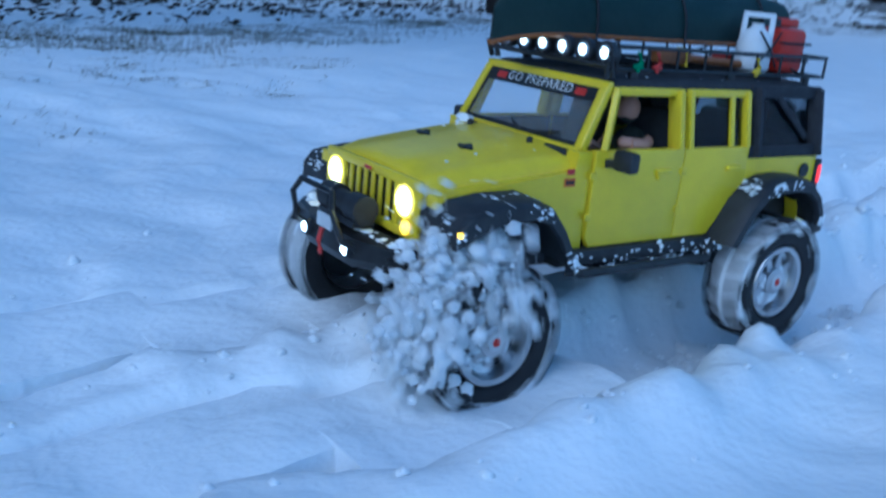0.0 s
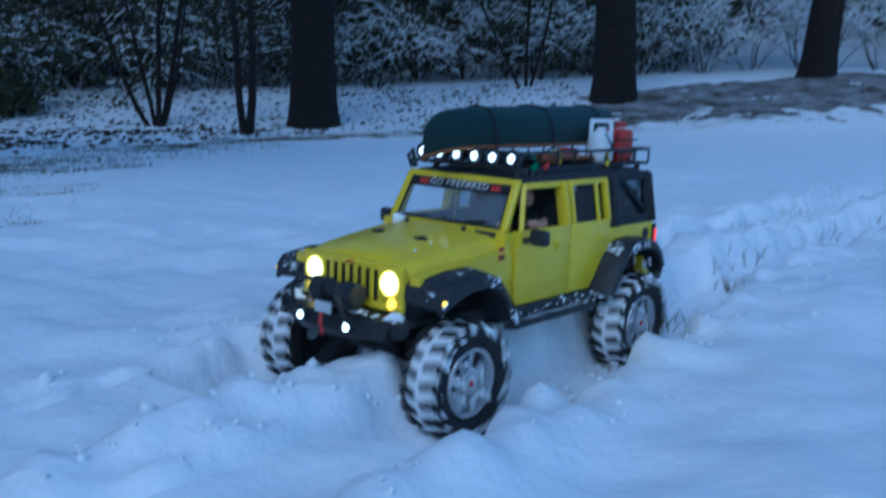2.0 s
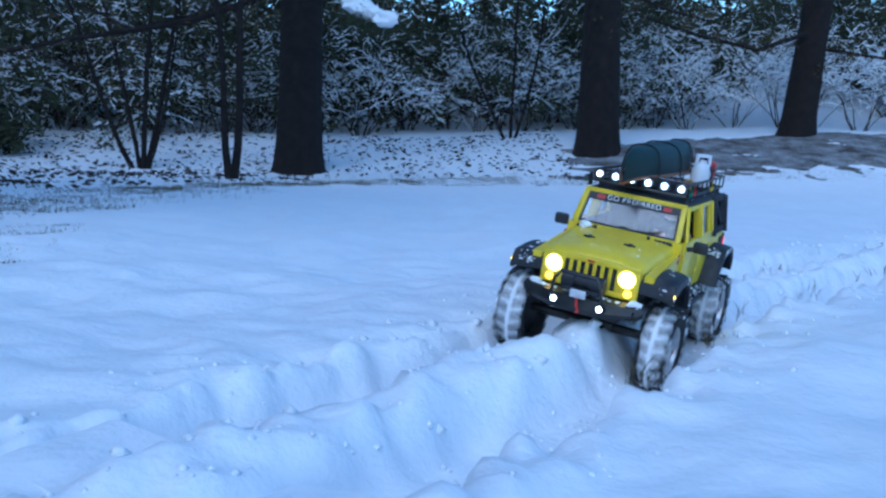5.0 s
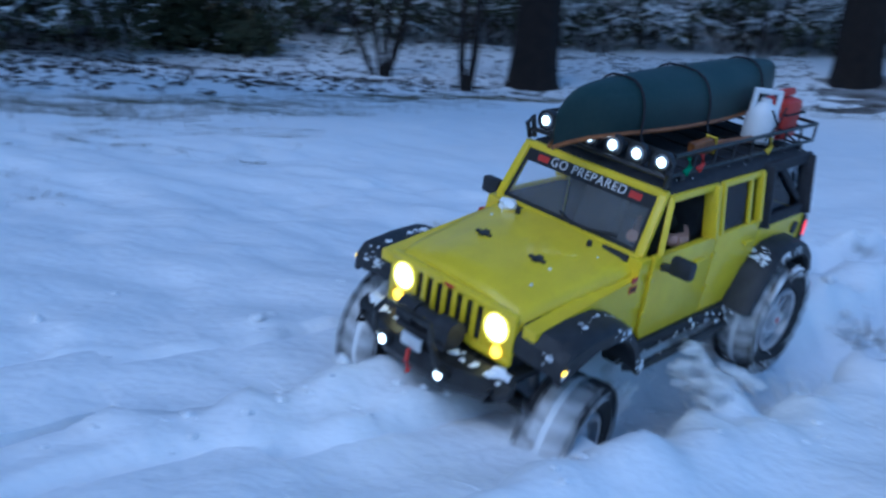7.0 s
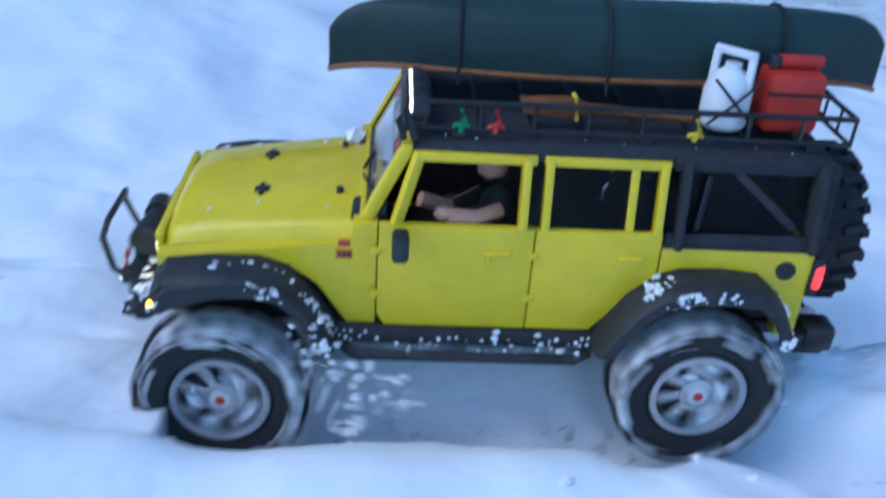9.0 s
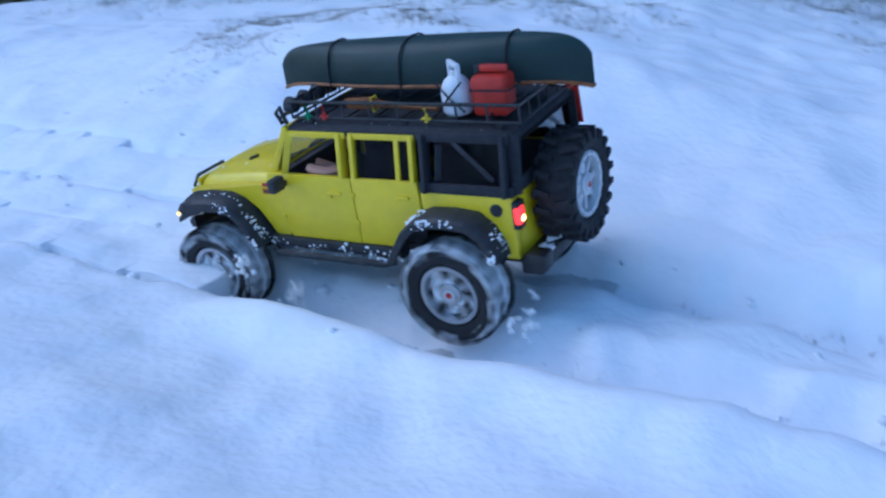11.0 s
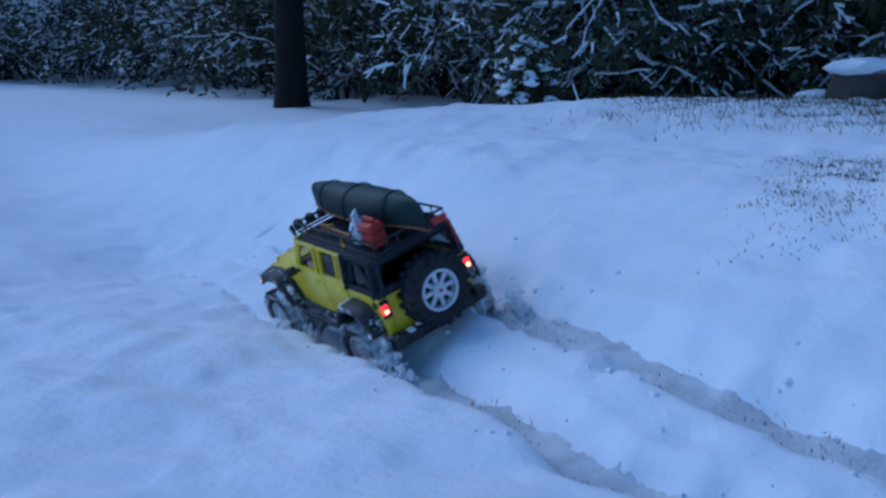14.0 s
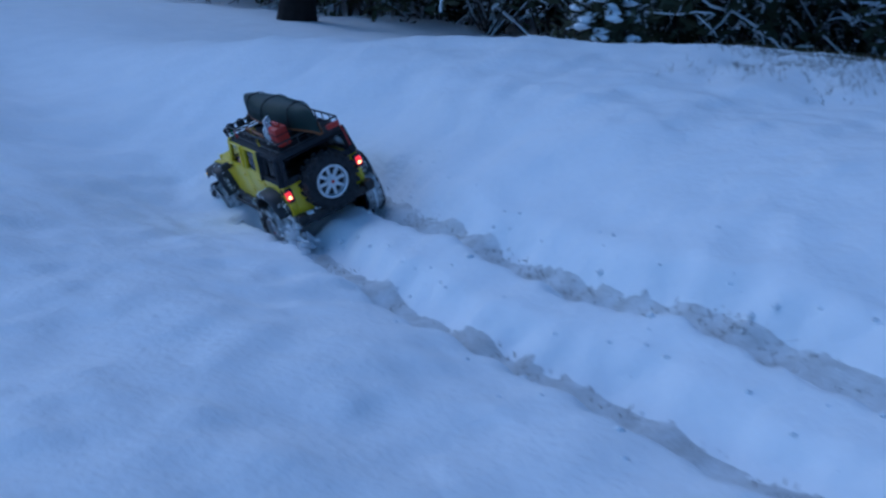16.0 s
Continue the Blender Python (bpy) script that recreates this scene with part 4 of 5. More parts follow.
    box(bm, 0.75, 1.80, -0.56, 0.56, 0.76, 1.03, 0.02)
    part("chassis", bm, BLACK, car, "black chassis")
    # black filler and floor, added so the windows show a dark inside
    bm = bmesh.new()
    box(bm, -2.07, -1.24, -0.655, 0.655, 0.78, 1.37, 0.02)
    box(bm, -1.24, 0.52, -0.70, 0.70, 0.77, 0.82, 0.01)
    part("cargo_filler", bm, BLACK, car, "black block filling the load bay to keep its windows dark")
    # scuttle and dashboard
    bm = bmesh.new()
    box(bm, 0.50, 0.72, -0.655, 0.655, 0.80, 1.435, 0.03)
    part("dashboard", bm, BLACK, car)
    for s in (1, -1):
        bm = bmesh.new()
        tube(bm, [(0.66, s * 0.05 + 0.12, 1.475), (0.62, s * 0.2 + 0.16, 1.505), (0.60, s * 0.28 + 0.18, 1.52)], 0.012, 5)
        part("wiper", bm, BLACK, car)
    for y in (-0.36, 0.36):
        for x in (-0.15, -0.95):
            bm = bmesh.new()
            box(bm, x - 0.22, x + 0.25, y - 0.22, y + 0.22, 0.78, 1.02, 0.06)
            box(bm, -0.09, 0.09, y - 0.22, y + 0.22, 0.0, 0.72, 0.06, pose(x - 0.22, 0, 0.98, 0, -14, 0))
            box(bm, -0.05, 0.05, y - 0.12, y + 0.12, 0.0, 0.18, 0.04, pose(x - 0.40, 0, 1.68, 0, -10, 0))
            part("seat", bm, CLOTH, car, "black moulded seat")


def build_doors(car):
    for s in (1, -1):
        yo, yi = s * 0.80, s * 0.74
        # front door: panel, upper frame
        bm = bmesh.new()
        slab(bm, [(0.548, 1.45), (0.548, 0.82), (0.50, 0.745), (-0.380, 0.745), (-0.380, 1.45)], yi, yo, 0.010)
        door = part("front_door", bm, YELLOW, car)
        bm = bmesh.new()
        lean = 0.19

        def p(x, z):
            return (x, s * (0.772 - max(0, z - 1.45) * lean), z)
        for a, b, w in ((p(0.45, 1.44), p(0.325, 1.87), 0.07), (p(-0.30, 1.44), p(-0.30, 1.87), 0.13), (p(0.36, 1.855), p(-0.36, 1.855), 0.06)):
            rail(bm, a, b, 0.05, w)
        part("window_frame", bm, YELLOW, door)
        bm = bmesh.new()
        box(bm, -0.25, -0.08, *sorted((s * 0.795, s * 0.83)), 1.265, 1.30, 0.012)
        box(bm, -0.13, -0.10, *sorted((s * 0.795, s * 0.825)), 1.225, 1.27, 0.008)
        part("door_handle", bm, YELLOW, door)
        bm = bmesh.new()
        box(bm, -0.36, 0.50, *sorted((s * 0.722, s * 0.737)), 0.83, 1.435, 0.004)
        part("door_card", bm, BLACK, door, "black inner door panel")
        # mirror
        bm = bmesh.new()
        rail(bm, (0.44, s * 0.80, 1.36), (0.44, s * 0.90, 1.38), 0.045, 0.06)
        box(bm, 0.37, 0.47, *sorted((s * 0.87, s * 1.06)), 1.33, 1.48, 0.03)
        part("mirror", bm, BLACK, door, "black door mirror")
        # rear door
        bm = bmesh.new()
        slab(bm, [(-0.387, 1.45), (-0.387, 0.745), (-0.80, 0.745), (-0.92, 0.93), (-1.10, 1.12), (-1.155, 1.16), (-1.155, 1.45)], yi, yo, 0.014)
        rear = part("rear_door", bm, YELLOW, car)
        bm = bmesh.new()
        box(bm, -1.14, -0.40, *sorted((s * 0.722, s * 0.737)), 0.83, 1.435, 0.004)
        part("door_card", bm, BLACK, rear, "black inner door panel")
        bm = bmesh.new()
        for a, b, w in ((p(-0.435, 1.44), p(-0.435, 1.87), 0.085), (p(-1.115, 1.44), p(-1.115, 1.87), 0.09), (p(-0.40, 1.855), p(-1.15, 1.855), 0.06), (p(-0.945, 1.45), p(-0.945, 1.84), 0.035)):
            rail(bm, a, b, 0.05, w)
        part("window_frame", bm, YELLOW, rear)
        bm = bmesh.new()
        box(bm, -1.05, -0.90, *sorted((s * 0.795, s * 0.83)), 1.265, 1.30, 0.012)
        part("door_handle", bm, YELLOW, rear)
        for hx in (0.56, -0.385):
            for z in (0.95, 1.25):
                bm = bmesh.new()
                box(bm, hx - 0.03, hx + 0.03, *sorted((s * 0.795, s * 0.815)), z, z + 0.05, 0.006)
                part("hinge", bm, YELLOW, door if hx > 0 else rear)
        # rear side pane, half open to the dark inside
        bm = bmesh.new()
        slab(bm, [(-0.455, 1.45), (-0.455, 1.83), (-1.07, 1.83), (-1.07, 1.45)], s * 0.760, s * 0.766, 0, lean, 1.45)
        part("pane", bm, TINT, rear, "tinted side window")


def build_top(car):
    # windscreen: base x .63 z 1.45, top x .41 z 1.88
    frame_bm = bmesh.new()
    bl, br, tl, tr = (0.625, 0.70, 1.44), (0.625, -0.70, 1.44), (0.405, 0.66, 1.875), (0.405, -0.66, 1.875)
    for a, b, w in ((bl, tl, 0.075), (br, tr, 0.075), ((0.40, 0.695, 1.885), (0.40, -0.695, 1.885), 0.065), ((0.635, 0.72, 1.43), (0.635, -0.72, 1.43), 0.06)):
        rail(frame_bm, a, b, w, w)
    ws = part("windscreen_frame", frame_bm, YELLOW, car)

    def ring(k0, k1, half0, half1, off=0.0):
        """A quad on the plane of the glass between two heights."""
        out = []
        for k, h in ((k0, half0), (k1, half1)):
            x, z = 0.628 - 0.215 * k, 1.445 + 0.425 * k
            out.append((x + off, z, h))
        return out
    bm = bmesh.new()
    (x0, z0, h0), (x1, z1, h1) = ring(0.05, 0.97, 0.68, 0.64, 0.005)
    vs = [(x0, -h0, z0), (x0, h0, z0), (x1, h1, z1), (x1, -h1, z1)]
    loft(bm, [vs, [(x - 0.012, y, z - 0.006) for x, y, z in vs]])
    pane = part("windscreen", bm, GLASS, ws, "clear windscreen", smooth=False)
    pane.visible_shadow = False
    bm = bmesh.new()
    for k0, k1, a, b in ((0.76, 1.0, 0.66, 0.645), (0.02, 0.10, 0.685, 0.68)):
        (x0, z0, h0), (x1, z1, h1) = ring(k0, k1, a, b, 0.014)
        vs = [(x0, -h0, z0), (x0, h0, z0), (x1, h1, z1), (x1, -h1, z1)]
        loft(bm, [vs, [(x - 0.006, y, z - 0.003) for x, y, z in vs]])
    for s in (1, -1):
        (x0, z0, h0), (x1, z1, h1) = ring(0.02, 1.0, 0.69, 0.65, 0.013)
        vs = [(x0, s * (h0 - 0.055), z0), (x0, s * h0, z0), (x1, s * h1, z1), (x1, s * (h1 - 0.05), z1)]
        loft(bm, [vs, [(x - 0.005, y, z - 0.003) for x, y, z in vs]])
    band = part("banner", bm, BANNER, ws, "black sun strip with white lettering", smooth=False)
    # lettering
    cu = bpy.data.curves.new("lettering", "FONT")
    cu.body, cu.size, cu.align_x, cu.align_y, cu.extrude = "GO PREPARED", 0.0105, "CENTER", "CENTER", 0.0001
    cu.space_character = 1.12
    tmp = new("lettering", cu)
    me = bpy.data.meshes.new_from_object(tmp.evaluated_get(bpy.context.evaluated_depsgraph_get()))
    bpy.data.objects.remove(tmp)
    me.materials.append(LETTER)
    text = new("lettering", me)
    text.parent = band
    slope = math.degrees(math.atan2(0.425, 0.215))
    text.matrix_basis = pose((0.628 - 0.215 * 0.875 + 0.020) * K, 0, (1.445 + 0.425 * 0.875 + 0.006) * K, 0, 0, 90) @ pose(0, 0, 0, slope, 0, 0)
    for s in (1, -1):
        bm = bmesh.new()
        (x0, z0, h0), (x1, z1, h1) = ring(0.82, 0.93, 0.5, 0.5, 0.017)
        vs = [(x0, s * 0.40, z0), (x0, s * 0.51, z0), (x1, s * 0.51, z1), (x1, s * 0.40, z1)]
        loft(bm, [vs, [(x - 0.003, y, z - 0.002) for x, y, z in vs]])
        part("sticker", bm, RED_STICKER, band, smooth=False)
    # hard roof
    bm = bmesh.new()
    secs = []
    for x, w, zt in ((0.40, 0.66, 1.915), (0.34, 0.67, 1.945), (-0.4, 0.68, 1.965), (-1.2, 0.68, 1.965), (-2.0, 0.67, 1.955), (-2.13, 0.65, 1.93), (-2.17, 0.62, 1.87)):
        half = [(w + 0.02, 1.85), (w + 0.015, zt - 0.06), (w - 0.03, zt - 0.02), (w - 0.12, zt - 0.004), (0.2, zt + 0.006)]
        secs.append([(x, y, z) for y, z in half] + [(x, -y, z) for y, z in half[::-1]])
    loft(bm, secs)
    part("roof", bm, CLOTH, car, "black roof panel")
    # soft top sides with their windows
    for s in (1, -1):
        bm = bmesh.new()

        def p(x, z):
            return (x, s * (0.775 - max(0, z - 1.36) * 0.17), z)
        for a, b, w in ((p(-1.245, 1.35), p(-1.245, 1.90), 0.15), (p(-2.07, 1.35), p(-2.06, 1.90), 0.15), (p(-1.17, 1.40), p(-2.14, 1.40), 0.10), (p(-1.17, 1.875), p(-2.12, 1.875), 0.10)):
            rail(bm, a, b, 0.045, w)
        side = part("soft_top_side", bm, CLOTH, car, "black soft top panel")
        bm = bmesh.new()
        slab(bm, [(-1.31, 1.44), (-1.31, 1.84), (-2.01, 1.84), (-2.01, 1.44)], s * 0.742, s * 0.748, 0, 0.17, 1.36)
        part("pane", bm, TINT, side, "tinted quarter window")
        bm = bmesh.new()
        rail(bm, (-1.36, s * 0.745, 1.46), (-1.40, s * 0.695, 1.80), 0.02, 0.06)
        rail(bm, (-1.55, s * 0.70, 1.83), (-1.95, s * 0.752, 1.50), 0.02, 0.05)
        part("strut", bm, CLOTH, side)
    bm = bmesh.new()
    box(bm, -2.16, -2.11, -0.74, 0.74, 1.35, 1.48, 0.015)
    box(bm, -2.17, -2.11, -0.68, 0.68, 1.80, 1.90, 0.015)
    for s in (1, -1):
        rail(bm, (-2.135, s * 0.70, 1.36), (-2.14, s * 0.635, 1.88), 0.12, 0.05)
    back = part("soft_top_back", bm, CLOTH, car)
    bm = bmesh.new()
    box(bm, -2.135, -2.12, -0.62, 0.62, 1.46, 1.82)
    part("pane", bm, TINT, back, "tinted rear window")


# upper edge and wheel opening of the flares, point by point
FRONT_ARCH = [((1.87, 1.00), (1.87, 0.90)), ((1.86, 1.07), (1.80, 0.94)), ((1.78, 1.15), (1.68, 0.985)), ((1.55, 1.185), (1.50, 1.045)), ((1.25, 1.19), (1.25, 1.06)), ((1.08, 1.13), (1.12, 1.02)), ((0.95, 0.98), (1.01, 0.91)), ((0.84, 0.80), (0.92, 0.76)), ((0.78, 0.69), (0.87, 0.67))]
REAR_ARCH = [((-0.80, 0.70), (-0.90, 0.69)), ((-0.88, 0.84), (-0.97, 0.80)), ((-1.00, 1.02), (-1.07, 0.95)), ((-1.15, 1.15), (-1.19, 1.06)), ((-1.30, 1.205), (-1.32, 1.10)), ((-1.55, 1.215), (-1.55, 1.11)), ((-1.78, 1.19), (-1.74, 1.09)), ((-1.93, 1.07), (-1.86, 1.0)), ((-2.02, 0.90), (-1.93, 0.88)), ((-2.04, 0.80), (-1.95, 0.80))]


def build_flares(car):
    rng = random.Random(2)
    for arch in (FRONT_ARCH, REAR_ARCH):
        for s in (1, -1):
            bm = bmesh.new()
            secs = []
            for (tx, tz), (bx, bz) in arch:
                prof = ((0.62, -0.12), (0.82, -0.10), (0.96, 0.0), (1.02, 0.12), (1.045, 0.30), (1.05, 0.92), (1.035, 1.0), (1.0, 1.0), (0.97, 0.60), (0.80, 0.30), (0.62, 0.25))
                secs.append([(tx + (bx - tx) * k, s * y, tz + (bz - tz) * k) for y, k in prof])
            loft(bm, secs)
            if arch is FRONT_ARCH:
                loft(bm, [[(x, s * 0.60, z0), (x, s * 1.035, z1), (x, s * 1.035, z2), (x, s * 0.60, z3)] for x, z0, z1, z2, z3 in ((1.66, 1.02, 1.02, 1.14, 1.17), (1.80, 0.95, 0.93, 1.12, 1.15), (1.86, 0.95, 0.92, 1.05, 1.09), (1.875, 0.96, 0.94, 1.02, 1.05))])
            flare = part("wheel_arch_flare", bm, BLACK, car, "wide black wheel-arch flare with snow on it")
            # clumps of snow on the flare
            bm = bmesh.new()
            for cluster in range(11):
                mid, across, patchy = rng.random() * (len(arch) - 1), rng.random(), rng.random() < 0.35
                for i in range(rng.choice((6, 12, 22))):
                    k = min(max(mid + rng.gauss(0, 0.33), 0.0), len(arch) - 1.001)
                    i0 = int(k)
                    f = k - i0
                    a, b = arch[i0], arch[i0 + 1]
                    x, z = a[0][0] + (b[0][0] - a[0][0]) * f, a[0][1] + (b[0][1] - a[0][1]) * f
                    r = rng.uniform(0.004, 0.011) if rng.random() < 0.8 else rng.uniform(0.012, 0.020)
                    if across < 0.7:
                        y = min(max(0.78 + 0.24 * across + rng.gauss(0, 0.035), 0.74), 0.95)
                        if patchy and z > 1.1:
                            r *= 1.5
                        blob(bm, x, s * y, z + 0.004 - max(0, y - 0.88) * 0.1, r * 1.5, r * 1.3, r * 0.5, rng, 0.45)
                    else:
                        q = min(max(rng.gauss(0.5, 0.25), 0.15), 0.95)
                        bx, bz = a[1][0] + (b[1][0] - a[1][0]) * f, a[1][1] + (b[1][1] - a[1][1]) * f
                        r = min(r, 0.013)
                        blob(bm, x + (bx - x) * q, s * 1.047, z + (bz - z) * q, r * 1.3, r * 0.4, r, rng, 0.45)
            tagged(part("snow", bm, CLUMP, flare, "stuck snow"), kind="stuff")
            if arch is FRONT_ARCH:
                bm = bmesh.new()
                box(bm, 1.835, 1.868, *sorted((s * 1.01, s * 1.056)), 0.99, 1.022, 0.008)
                part("marker_lamp", bm, AMBER_LAMP, flare, "amber side marker, lit")


def build_bumpers(car):
    rng = random.Random(6)
    bm = bmesh.new()
    loft(bm, [[(x, y, z) for x, z in ((1.96, zl), (xf, zl), (xf + 0.03, zl + 0.06), (xf, 0.80), (1.96, 0.83))] for y, xf, zl in ((-0.76, 2.02, 0.70), (-0.70, 2.05, 0.66), (-0.46, 2.12, 0.63), (-0.3, 2.17, 0.61), (0.3, 2.17, 0.61), (0.46, 2.12, 0.63), (0.70, 2.05, 0.66), (0.76, 2.02, 0.70))])
    box(bm, 1.80, 2.10, -0.32, 0.32, 0.66, 0.80, 0.02)
    bumper = part("front_bumper", bm, STEEL, car, "black steel winch bumper")
    bm = bmesh.new()
    tube(bm, [(2.15, -0.34, 0.72), (2.27, -0.32, 0.80), (2.33, -0.28, 1.00), (2.30, -0.22, 1.10), (2.30, 0.22, 1.10), (2.33, 0.28, 1.00), (2.27, 0.32, 0.80), (2.15, 0.34, 0.72)], 0.022, 8)
    part("stinger_bar", bm, STEEL, bumper, "black tubular stinger bar")
    bm = bmesh.new()
    turned(bm, [(-0.26, 0.0), (-0.26, 0.10), (-0.10, 0.10), (-0.10, 0.075), (0.10, 0.075), (0.10, 0.10), (0.26, 0.10), (0.26, 0.0)], "Y", 18, (2.06, 0, 0.97))
    box(bm, 1.97, 2.15, -0.24, 0.24, 0.85, 0.90, 0.01)
    part("winch", bm, BLACK, bumper, "black winch")
    bm = bmesh.new()
    box(bm, 2.21, 2.235, -0.10, 0.10, 0.80, 0.90, 0.01)
    part("fairlead", bm, WHITE_RIM, bumper)
    bm = bmesh.new()
    tube(bm, [(2.24, 0.0, 0.80), (2.27, 0.02, 0.72), (2.27, 0.05, 0.66), (2.25, 0.02, 0.63)], 0.018, 6)
    part("tow_hook", bm, RED_STICKER, bumper, "red tow hook")
    for s in (1, -1):
        bm = bmesh.new()
        turned(bm, [(2.12, 0.06), (2.215, 0.06), (2.225, 0.045)], "X", 14, (0, s * 0.288, 0.73))
        can = part("spot_lamp", bm, BLACK, bumper)
        bm = bmesh.new()
        turned(bm, [(2.222, 0.042), (2.234, 0.03), (2.238, 0.0)], "X", 14, (0, s * 0.288, 0.73))
        part("lens", bm, WHITE_LAMP, can, "small white spot lamp, lit")
        bm = bmesh.new()
        tube(bm, [(2.02, s * 0.66, 0.74), (2.11, s * 0.66, 0.75), (2.13, s * 0.66, 0.69), (2.05, s * 0.66, 0.66)], 0.02, 6, closed=True)
        part("shackle", bm, STEEL, bumper)
    bm = bmesh.new()
    for i in range(40):
        y = rng.uniform(-0.72, 0.72)
        r = rng.uniform(0.006, 0.018) if rng.random() < 0.9 else rng.uniform(0.02, 0.035)
        blob(bm, rng.uniform(1.98, 2.08), y, 0.82, r * 1.4, r * 1.4, r * 0.6, rng, 0.35)
    for s in (1, -1):
        blob(bm, 1.98, s * 0.64, 0.84, 0.045, 0.08, 0.035, rng, 0.35)
    tagged(part("snow", bm, CLUMP, bumper, "stuck snow"), kind="stuff")
    bm = bmesh.new()
    box(bm, -2.36, -2.14, -0.80, 0.80, 0.60, 0.76, 0.03)
    for s in (1, -1):
        box(bm, -2.40, -2.20, *sorted((s * 0.62, s * 0.82)), 0.64, 0.82, 0.03)
    rear = part("rear_bumper", bm, STEEL, car, "black steel rear bumper with snow")
    bm = bmesh.new()
    for i in range(16):
        r = rng.uniform(0.02, 0.07)
        blob(bm, rng.uniform(-2.36, -2.22), rng.uniform(-0.75, 0.75), 0.77, r, r * 1.3, r * 0.7, rng, 0.35)
    tagged(part("snow", bm, CLUMP, rear, "stuck snow"), kind="stuff")
    # sills
    for s in (1, -1):
        bm = bmesh.new()
        slab(bm, [(0.80, 0.74), (0.80, 0.62), (-0.86, 0.62), (-0.86, 0.74)], s * 0.66, s * 0.84, 0.03)
        tube(bm, [(0.74, s * 0.84, 0.60), (0.66, s * 0.92, 0.60), (-0.70, s * 0.92, 0.60), (-0.80, s * 0.84, 0.60)], 0.035, 8)
        sill = part("rock_slider", bm, BLACK, car, "black sill bar with stuck snow")
        bm = bmesh.new()
        for i in range(75):
            r = rng.uniform(0.004, 0.011) if rng.random() < 0.9 else rng.uniform(0.012, 0.020)
            blob(bm, rng.choice((-0.7, -0.3, 0.2, 0.6)) + rng.gauss(0, 0.11), s * rng.uniform(0.84, 0.93), rng.uniform(0.60, 0.74), r * 1.3, r * 0.6, r, rng, 0.35)
        tagged(part("snow", bm, CLUMP, sill, "stuck snow"), kind="stuff")
    # axles
    for x in (1.485, -1.485):
        bm = bmesh.new()
        tube(bm, [(x, -0.80, 0.36), (x, 0.80, 0.36)], 0.06, 10)
        turned(bm, [(-0.15, 0.0), (-0.13, 0.12), (0.0, 0.15), (0.13, 0.12), (0.15, 0.0)], "Y", 14, (x, 0.18, 0.38))
        part("axle", bm, STEEL, car)
        for s in (1, -1):
            bm = bmesh.new()
            tube(bm, [(x - 0.12, s * 0.50, 0.45), (x - 0.05, s * 0.46, 1.0)], 0.05, 10)
            part("shock_absorber", bm, CHROME, car)
    # snow on the scuttle and bonnet
    bm = bmesh.new()
    for i in range(14):
        r = rng.uniform(0.006, 0.02)
        x = rng.uniform(0.7, 1.6)
        blob(bm, x, rng.uniform(-0.5, 0.5), 1.425 - 0.09 * (x - 0.66), r * 0.7, r * 0.7, r * 0.4, rng, 0.3)
    blob(bm, 0.74, -0.52, 1.44, 0.07, 0.09, 0.05, rng, 0.35)
    for i in range(22):
        r = rng.uniform(0.004, 0.009)
        blob(bm, rng.uniform(-1.9, 0.3), rng.uniform(0.4, 0.68), 1.955, r, r, r * 0.5, rng, 0.3)
    tagged(part("snow", bm, CLUMP, car, "specks of stuck snow"), kind="stuff")


def tyre_mesh(bm, width=0.36, r=0.53):
    w = width / 2
    prof = [(-w * 0.62, 0.30), (-w * 0.92, 0.34), (-w * 1.05, 0.42), (-w * 0.98, 0.475), (-w * 0.75, 0.497), (0, 0.503), (w * 0.75, 0.497), (w * 0.98, 0.475), (w * 1.05, 0.42), (w * 0.92, 0.34), (w * 0.62, 0.30)]
    n = 48
    rows = [[Vector((rr * math.cos(6.2832 * j / n), a, rr * math.sin(6.2832 * j / n))) for j in range(n)] for a, rr in prof]
    loft(bm, rows, caps=False)
    # paired lugs, set in a staggered chevron, with side bites
    lugs = 20
    for i in range(lugs):
        for s in (1, -1):
            a = 6.2832 * (i + (0.5 if s < 0 else 0)) / lugs
            m = pose(0, 0, 0, 0, -math.degrees(a), 0) @ pose(0.505, 0, 0, s * 14, 0, 0)
            box(bm, -0.02, 0.036, *sorted((s * 0.03, s * w * 0.99)), -0.026, 0.026, 0, m)
            m2 = pose(0, 0, 0, 0, -math.degrees(a), 0) @ pose(0.455, s * w * 1.0, 0)
            box(bm, -0.03, 0.06, -0.022, 0.022, -0.03, 0.03, 0, m2)


def rim_mesh(bm, s, width=0.36):
    w = width / 2
    turned(bm, [(-w * 0.6, 0.29), (w * 0.60, 0.295), (w * 0.80, 0.315), (w * 0.90, 0.305), (w * 0.88, 0.265), (w * 0.30, 0.25)], "Y", 36, caps=False)
    for i in range(16):
        a = 6.2832 * i / 16
        turned(bm, [(w * 0.86, 0.016), (w * 0.96, 0.014), (w * 0.97, 0.0)], "Y", 6, (0.285 * math.cos(a), 0, 0.285 * math.sin(a)))
    for i in range(8):
        a = 6.2832 * i / 8
        m = pose(0, 0, 0, 0, math.degrees(a), 0)
        box(bm, 0.08, 0.26, w * 0.36, w * 0.62, -0.034, 0.034, 0.01, m)
    turned(bm, [(w * 0.35, 0.12), (w * 0.75, 0.11), (w * 0.80, 0.08)], "Y", 20)
    if s < 0:
        bmesh.ops.scale(bm, vec=(1, -1, 1), verts=bm.verts)


WHEEL_K = 0.1


